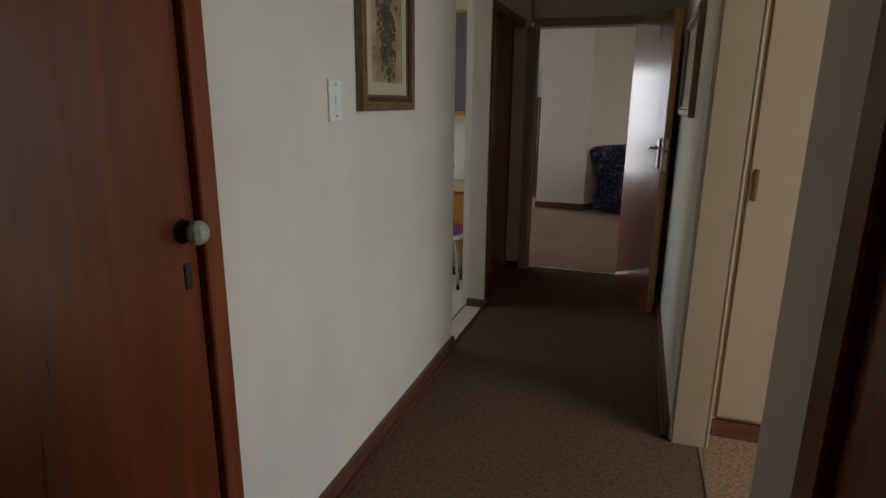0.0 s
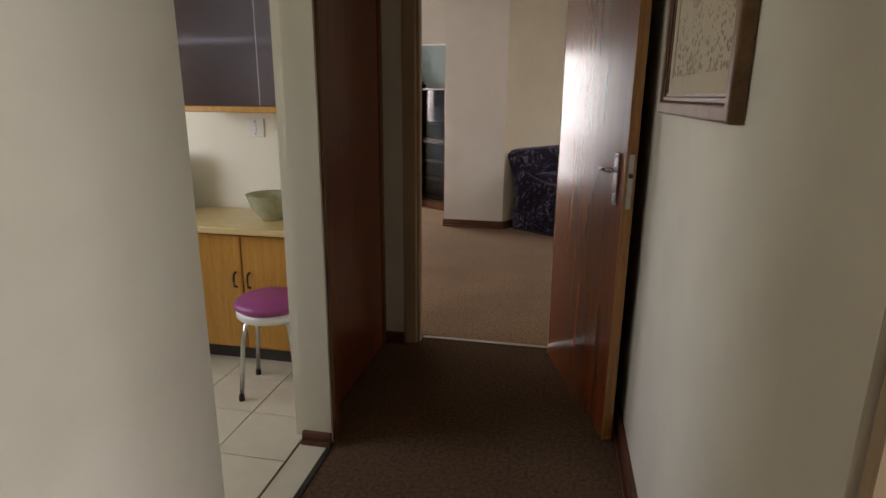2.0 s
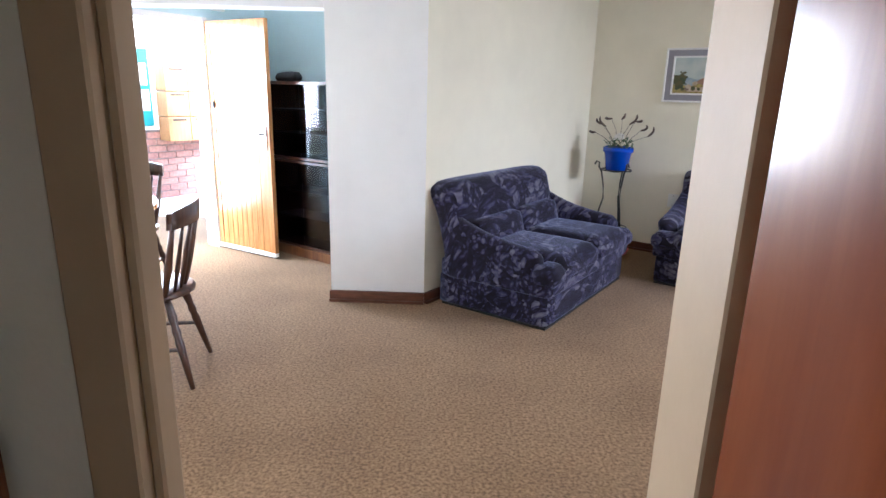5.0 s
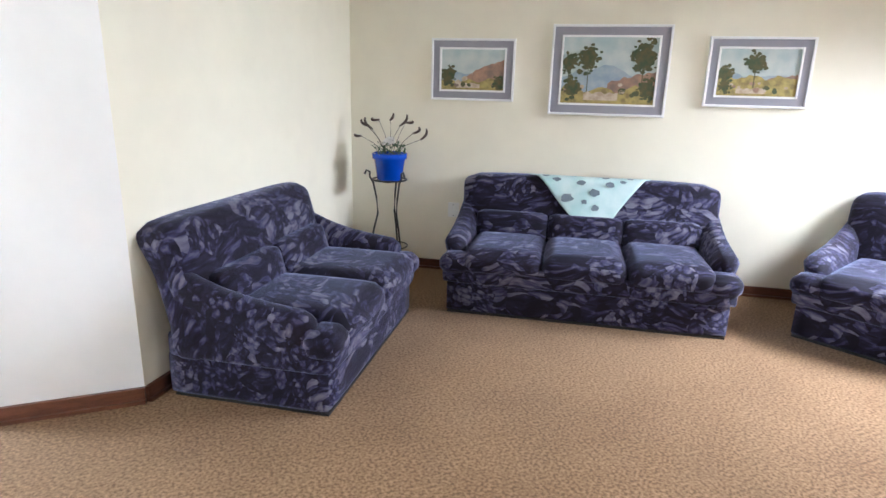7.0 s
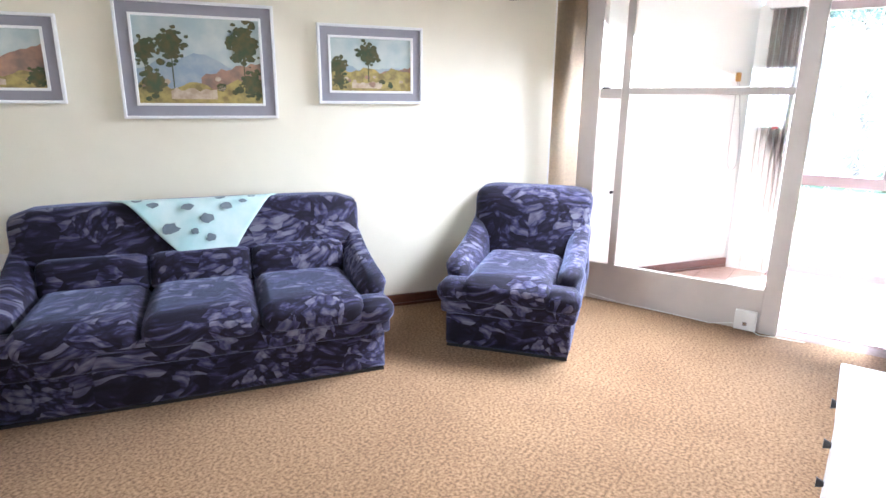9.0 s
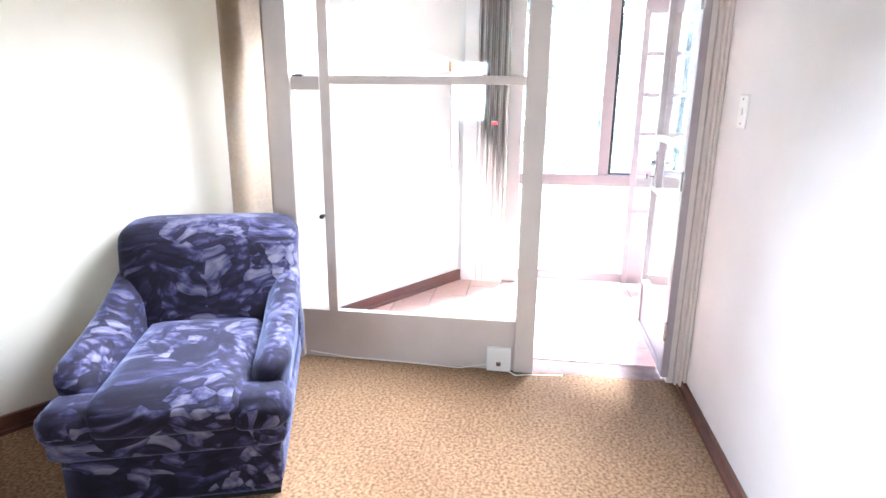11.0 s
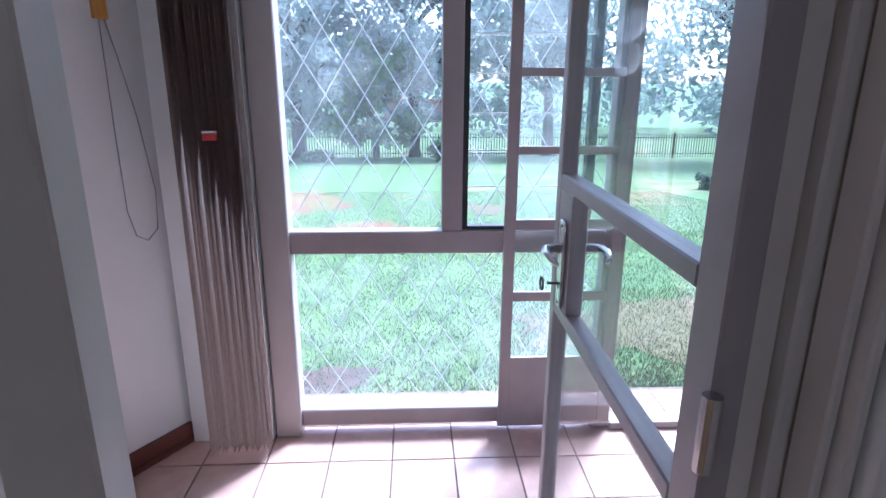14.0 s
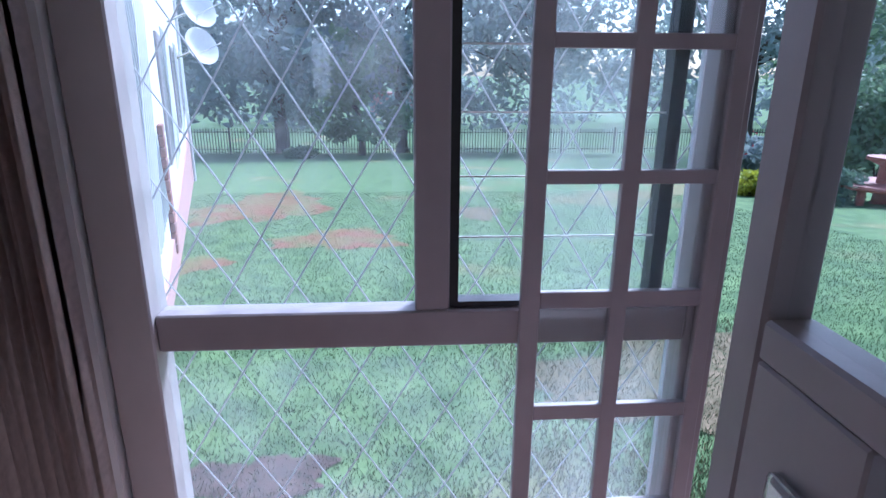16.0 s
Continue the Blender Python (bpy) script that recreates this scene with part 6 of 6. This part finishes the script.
def tree(x, y, height, spread, trunk, seed, leaf, label, base_frac=0.28, clumps=46, per=75, size=0.2, droop=0.0):
    rnd = random.Random(seed)
    z = ground_z(x, y)
    ob = thing("tree", pose(x, y, z - 0.05), label, "tree")
    bm = bmesh.new()
    top = height * 0.75
    tube(bm, [(0, 0, 0), (0.05, 0.02, height * 0.1), (0.12 * math.sin(seed), 0.1, height * 0.3), (0.3 * math.sin(seed * 2), 0.2, height * 0.5), (0.2, 0.1, top)], [trunk * 1.35, trunk, trunk * 0.85, trunk * 0.5, trunk * 0.12], 10)
    centers = []
    for k in range(11):
        a = 2 * math.pi * k / 11 + rnd.random() * 0.6
        z0 = height * (0.22 + 0.4 * rnd.random())
        r = spread * (0.55 + 0.4 * rnd.random())
        end = (r * math.cos(a), r * math.sin(a), z0 + height * (0.12 + 0.22 * rnd.random()))
        mid = (end[0] * 0.45, end[1] * 0.45, z0 + (end[2] - z0) * 0.6)
        tube(bm, [(0.08, 0.08, z0), mid, end], [trunk * 0.42, trunk * 0.25, trunk * 0.07], 6)
        centers += [end, mid]
    part("trunk", bm, "bark", ob, "grey-brown trunk and limbs", smooth=True)
    while len(centers) < clumps:
        a, rr = rnd.random() * 6.28, spread * rnd.random() ** 0.5
        zz = height * (base_frac + (0.98 - base_frac) * rnd.random())
        k = 1 - 0.55 * max(0, (zz / height - 0.55) / 0.45)
        centers.append((rr * k * math.cos(a), rr * k * math.sin(a), zz - droop * rr / spread * height * 0.12))
    v, f = leaf_cloud(centers, per, size, (spread * 0.3, spread * 0.3, height * 0.09), seed)
    me = bpy.data.meshes.new("crown")
    me.from_pydata(v, [], f)
    me.materials.append(MATS[leaf])
    cr = new("crown", me)
    cr.parent = ob
    tagged(cr, "loose leafy crown")
    return ob


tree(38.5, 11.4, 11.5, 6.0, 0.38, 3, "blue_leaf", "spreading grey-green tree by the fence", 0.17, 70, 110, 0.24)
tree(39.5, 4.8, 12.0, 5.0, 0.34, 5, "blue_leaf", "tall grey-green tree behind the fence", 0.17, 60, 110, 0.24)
tree(36.2, 6.9, 6.5, 2.6, 0.16, 8, "crown_leaf", "smaller bright green tree by the fence", 0.16, 40, 90, 0.2)
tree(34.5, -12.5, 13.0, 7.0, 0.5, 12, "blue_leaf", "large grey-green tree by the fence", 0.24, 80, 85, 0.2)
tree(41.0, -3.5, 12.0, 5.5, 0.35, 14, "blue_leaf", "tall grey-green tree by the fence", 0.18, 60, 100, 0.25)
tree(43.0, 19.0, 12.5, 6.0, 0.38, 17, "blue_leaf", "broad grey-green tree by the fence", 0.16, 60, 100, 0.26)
tree(24.0, -13.0, 8.0, 3.6, 0.25, 21, "crown_leaf", "leafy green tree beside the garden bed", 0.14, 50, 75, 0.17)
tree(48.0, -31.0, 12.0, 7.0, 0.4, 25, "crown_leaf", "distant green tree beyond the fence", 0.2, 55, 90, 0.3)

# far tree belt, one uncountable mass
rnd0 = random.Random(40)
centers = [(60 + 14 * rnd0.random(), -70 + 150 * k / 150, -4.0 + 9.5 * rnd0.random() ** 0.8) for k in range(150)]
v, f = leaf_cloud(centers, 70, 0.5, (2.6, 2.6, 2.2), 41)
me = bpy.data.meshes.new("far_woods")
me.from_pydata(v, [], f)
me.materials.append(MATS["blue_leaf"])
tagged(new("far_woods", me), "far belt of trees with haze in its leaf colour", "woods", kind="stuff")

# palisade fence
fn = thing("palisade_fence", pose(37.6, 0, ground_z(37.6, 0)), "dark steel palisade fence along the lawn", "fence")
FY0, FY1 = -34.0, 26.0
for z in (0.25, 1.15):
    part("rail", boxes((-0.02, 0.02, FY0, FY1, z, z + 0.05)), "dark_metal", fn)
for k in range(21):
    y = FY0 + (FY1 - FY0) * k / 20
    part("post", boxes((-0.045, 0.045, y - 0.045, y + 0.045, -0.1, 1.45)), "dark_metal", fn)
bm = bmesh.new()
verts, faces = [], []
k = 0
y = FY0
while y < FY1:
    b0 = len(verts)
    verts += [(0.021, y - 0.025, 0.03), (0.021, y + 0.025, 0.03), (0.021, y + 0.025, 1.33), (0.021, y, 1.39), (0.021, y - 0.025, 1.33), (0.035, y, 0.03), (0.035, y, 1.36)]
    faces += [(b0, b0 + 1, b0 + 2, b0 + 3, b0 + 4), (b0, b0 + 5, b0 + 6, b0 + 4), (b0 + 1, b0 + 2, b0 + 6, b0 + 5)]
    y += 0.15
bm.free()
me = bpy.data.meshes.new("pales")
me.from_pydata(verts, [], faces)
me.materials.append(MATS["dark_metal"])
pal = new("pales", me)
pal.parent = fn
tagged(pal, "closely set pointed steel pales", kind="stuff")


def bush(x, y, rx, h, mat, label, seed, size=0.05, count=26, per=60, flowers=False):
    rnd = random.Random(seed)
    ob = thing("bush", pose(x, y, ground_z(x, y) - 0.02), label, "bush")
    centers = [(rx * 0.75 * math.sqrt(rnd.random()) * math.cos(a), rx * 0.75 * math.sqrt(rnd.random()) * math.sin(a), h * (0.15 + 0.65 * rnd.random())) for a in [rnd.random() * 6.28 for _ in range(count)]]
    v, f = leaf_cloud(centers, per, size, (rx * 0.33, rx * 0.33, h * 0.22), seed)
    v = [(a, b, max(0.0, c)) for a, b, c in v]
    me = bpy.data.meshes.new("leaves")
    me.from_pydata(v, [], f)
    me.materials.append(MATS[mat])
    o = new("leaves", me)
    o.parent = ob
    bm = bmesh.new()
    for k in range(5):
        a = k * 1.3
        rod(bm, (0, 0, 0), (rx * 0.5 * math.cos(a), rx * 0.5 * math.sin(a), h * 0.6), 0.02, 0.006, 5)
    part("stems", bm, "bark", ob)
    if flowers:
        v, f = leaf_cloud(centers[:12], 5, 0.05, (rx * 0.4, rx * 0.4, h * 0.3), seed + 1)
        me = bpy.data.meshes.new("blossoms")
        me.from_pydata([(a, b, max(0.02, c + 0.05)) for a, b, c in v], [], f)
        me.materials.append(MATS["flower_red"])
        o = new("blossoms", me)
        o.parent = ob
    return ob


bush(17.7, -2.45, 0.40, 0.55, "yellow_leaf", "small clipped yellow-green bush in the bed", 31)
bush(16.9, -2.35, 0.34, 0.52, "yellow_leaf", "small clipped yellow-green bush beside another", 32)
bush(18.4, -2.3, 0.35, 0.42, "grey_leaf", "low grey-green plant at the tip of the bed", 39, 0.05)
bush(16.0, -2.95, 0.95, 0.80, "grey_leaf", "feathery grey-green shrub in the garden bed", 33, 0.06, 48, 110)
bush(21.0, -5.1, 1.15, 1.35, "blue_leaf", "blue-grey shrub with red flowers in the bed", 34, 0.09, 34, 80, True)
bush(25.0, -9.9, 0.95, 1.35, "grey_leaf", "dark spiky shrub before the fence", 35, 0.12)
bush(20.5, -8.1, 1.5, 3.1, "crown_leaf", "tall leafy bush behind the garden table", 36, 0.11, 60, 90)
bush(33.0, 9.5, 0.8, 0.6, "crown_leaf", "low bush at the foot of the fence", 37, 0.1)
bush(34.0, 3.3, 1.0, 1.2, "crown_leaf", "bush at the foot of the fence", 38, 0.1)

bt = thing("garden_table", pose(15.5, -3.95, ground_z(15.5, -3.95)), "small red concrete garden table with a bench ring", "garden table")
bm = bmesh.new()
lathe(bm, [(0.16, 0.0), (0.13, 0.05), (0.11, 0.7), (0.30, 0.78), (0.34, 0.80), (0.34, 0.86), (0.0, 0.86)], 20)
part("table", bm, "red_bench", bt, smooth=False)
bm = bmesh.new()
lathe(bm, [(0.50, 0.30), (0.78, 0.30), (0.80, 0.34), (0.78, 0.38), (0.50, 0.38)], 24)
part("bench_ring", bm, "red_bench", bt)
for k in range(4):
    a = k * math.pi / 2 + 0.4
    bm = bmesh.new()
    rod(bm, (0.64 * math.cos(a), 0.64 * math.sin(a), 0), (0.64 * math.cos(a), 0.64 * math.sin(a), 0.30), 0.07)
    part("bench_leg", bm, "red_bench", bt)

# neighbouring wing of the building
WING = Matrix.Translation((8.2, 6.05, 0)) @ Matrix.Rotation(math.atan2(0.33, 1.0), 4, "Z")
wing = thing("house_wing", WING, "white rendered house wing with barred windows", "house")
part("wall", boxes((0, 15.0, 0.0, 0.3, -2.2, 4.6)), "outer_wall", wing)
part("plinth", boxes((0, 15.0, -0.03, -0.0005, -2.2, -0.15)), "far_pink", wing, "pink painted plinth")
part("roof", boxes((-0.2, 15.2, -0.45, 0.6, 4.6, 4.75)), "frame_wood", wing, "dark eave")
for x0 in (0.4, 4.2, 8.0, 11.5):
    wd = part("window", boxes((x0, x0 + 1.7, -0.03, -0.0008, 0.35, 1.75), bevel=0.004), "steel_paint", wing)
    part("pane", boxes((x0 + 0.08, x0 + 1.62, -0.036, -0.0305, 0.43, 1.67)), "clear_glass", wd)
    bm = bmesh.new()
    for k in range(-10, 16):
        for sgn in (1, -1):
            yb = x0 + 0.14 * k
            t0, t1 = (0.30 - 0.30) / 1.6, 1.5 / 1.6
            a, b = yb, yb + sgn * t1
            if min(a, b) > x0 - 0.05 and max(a, b) < x0 + 1.75:
                rod(bm, (a, -0.07 - 0.004 * sgn, 0.30), (b, -0.07 - 0.004 * sgn, 1.80), 0.006, None, 5)
    part("window_bars", bm, "trellis_paint", wd, "white lattice bars")
for z in range(12):
    part("quoin_brick", boxes((2.9, 3.12, -0.05, -0.0006, -0.3 + z * 0.10, -0.21 + z * 0.10), bevel=0.008), "rose_brick", wing)
for x, z in ((9.2, 1.75), (8.6, 2.35)):
    bm = bmesh.new()
    lathe(bm, [(0.0, 0.0), (0.12, 0.02), (0.24, 0.06), (0.34, 0.13), (0.345, 0.13), (0.24, 0.05), (0.12, 0.008), (0.0, -0.012)], 24)
    bmesh.ops.rotate(bm, verts=bm.verts[:], cent=(0, 0, 0), matrix=Euler((radians(70), 0, radians(-50))).to_matrix())
    bmesh.ops.translate(bm, verts=bm.verts[:], vec=(x, -0.45, z))
    dsh = part("satellite_dish", bm, "outer_wall", wing, "white satellite dish", smooth=True)
    bm = bmesh.new()
    rod(bm, (x, -0.45, z), (x, 0.0, z - 0.2), 0.02)
    rod(bm, (x, -0.45, z - 0.1), (x - 0.2, -0.85, z + 0.1), 0.012)
    part("bracket", bm, "metal", dsh)
bm = bmesh.new()
rod(bm, (13.5, -0.06, -2.0), (13.5, -0.06, 4.6), 0.04)
part("downpipe", bm, "outer_wall", wing)

far = thing("far_house", pose(85, 3, -4.6), "low pink-walled house far beyond the fence", "house")
part("wall", boxes((0, 5, -5, 6, -2.0, 3.0)), "far_pink", far)
part("roof", boxes((-0.4, 5.4, -5.4, 6.4, 3.0, 3.5)), "red_bench", far)

# porch outside the front door
porch = Matrix.Translation((HINGE.x, HINGE.y, 0)) @ Matrix.Rotation(math.atan2(N.y, N.x), 4, "Z")
pg = thing("porch_floor", porch, "pale concrete porch floor outside the front door", "porch floor", kind="structure")
part("slab", boxes((-3.2, 2.6, 0.16, 3.6, -0.14, -0.01)), "outer_wall", pg)
pw = thing("porch_wall", porch, "porch wall, white above and rose brick below", "wall", kind="structure")
part("upper_wall", boxes((-3.2, 2.6, 2.6, 2.75, 0.85, 3.2)), "outer_wall", pw)
brick = mesh_of("brick", boxes((0, 0.222, 0.0, 0.1, 0, 0.071), bevel=0.004), "rose_brick")
part("mortar", boxes((-3.2, 2.6, 2.61, 2.75, -0.01, 0.85)), "grout", pw)
for r in range(10):
    for c in range(12):
        o = new("brick", brick)
        o.parent = pw
        o.location = (-0.95 + c * 0.232 - (0.116 if r % 2 else 0), 2.60, r * 0.083)
nb_ = thing("notice_board", porch, "green-blue notice board with white papers", "notice board")
part("board", boxes((0.53, 0.87, 2.56, 2.599, 0.90, 1.80), bevel=0.004), "teal_board", nb_)
for x, z in ((0.57, 1.40), (0.71, 1.38), (0.72, 1.08)):
    part("notice", boxes((x, x + 0.12, 2.556, 2.5595, z, z + 0.25)), "paper", nb_, "white paper notice")
mb = thing("letter_boxes", porch, "varnished wooden letter boxes on the porch wall", "letter box")
for k in range(3):
    for c in range(2):
        bx = part("box", boxes((0.95 + c * 0.30, 1.24 + c * 0.30, 2.38, 2.599, 0.72 + k * 0.30, 1.01 + k * 0.30), bevel=0.004), "box_wood", mb)
        part("slot", boxes((1.01 + c * 0.30, 1.19 + c * 0.30, 2.376, 2.3795, 0.965 + k * 0.30, 0.985 + k * 0.30)), "black", bx)

# ---- floor tiles, each one a piece ----
def tile_mesh(name, w, h, t, mat, bevel):
    return mesh_of(name, boxes((0, w, 0, h, -t, 0), bevel=bevel), mat)


base = bpy.data.objects["floor_base_sunroom"]
P, J = 0.2345, 0.006
tile = tile_mesh("tile", P - J, P - J, 0.012, "tile_floor", 0.0015)
rnd = random.Random(5)
for i in range(-7, 2):
    for j in range(-11, 9):
        x, y = 6.832 + i * P, 4.732 + j * P
        if x < GX + 0.03 or x + P > 7.11:
            continue
        wall_y = CORNER.y + (x - CORNER.x) * U.y / U.x
        if y > wall_y + 0.1:
            continue
        o = new("tile", tile)
        o.parent = base
        o.location = (x + J / 2, y + J / 2, rnd.uniform(-0.0008, 0.0006))
base = bpy.data.objects["floor_base_kitchen"]
K = 0.305
tile = tile_mesh("tile", K - 0.005, K - 0.005, 0.012, "kitchen_tile", 0.001)
for i in range(8):
    for j in range(12):
        x, y = -0.13 - (i + 1) * K, 0.5 + j * K
        if y + K > 4.2:
            continue
        o = new("tile", tile)
        o.parent = base
        o.location = (x, y, rnd.uniform(-0.0006, 0.0004))
structure("kitchen_floor_edge", boxes((-0.125, -0.012, 2.345, 3.085, -0.012, 0.001)), "kitchen_tile", "pale floor tile edge in the kitchen opening", "floor")
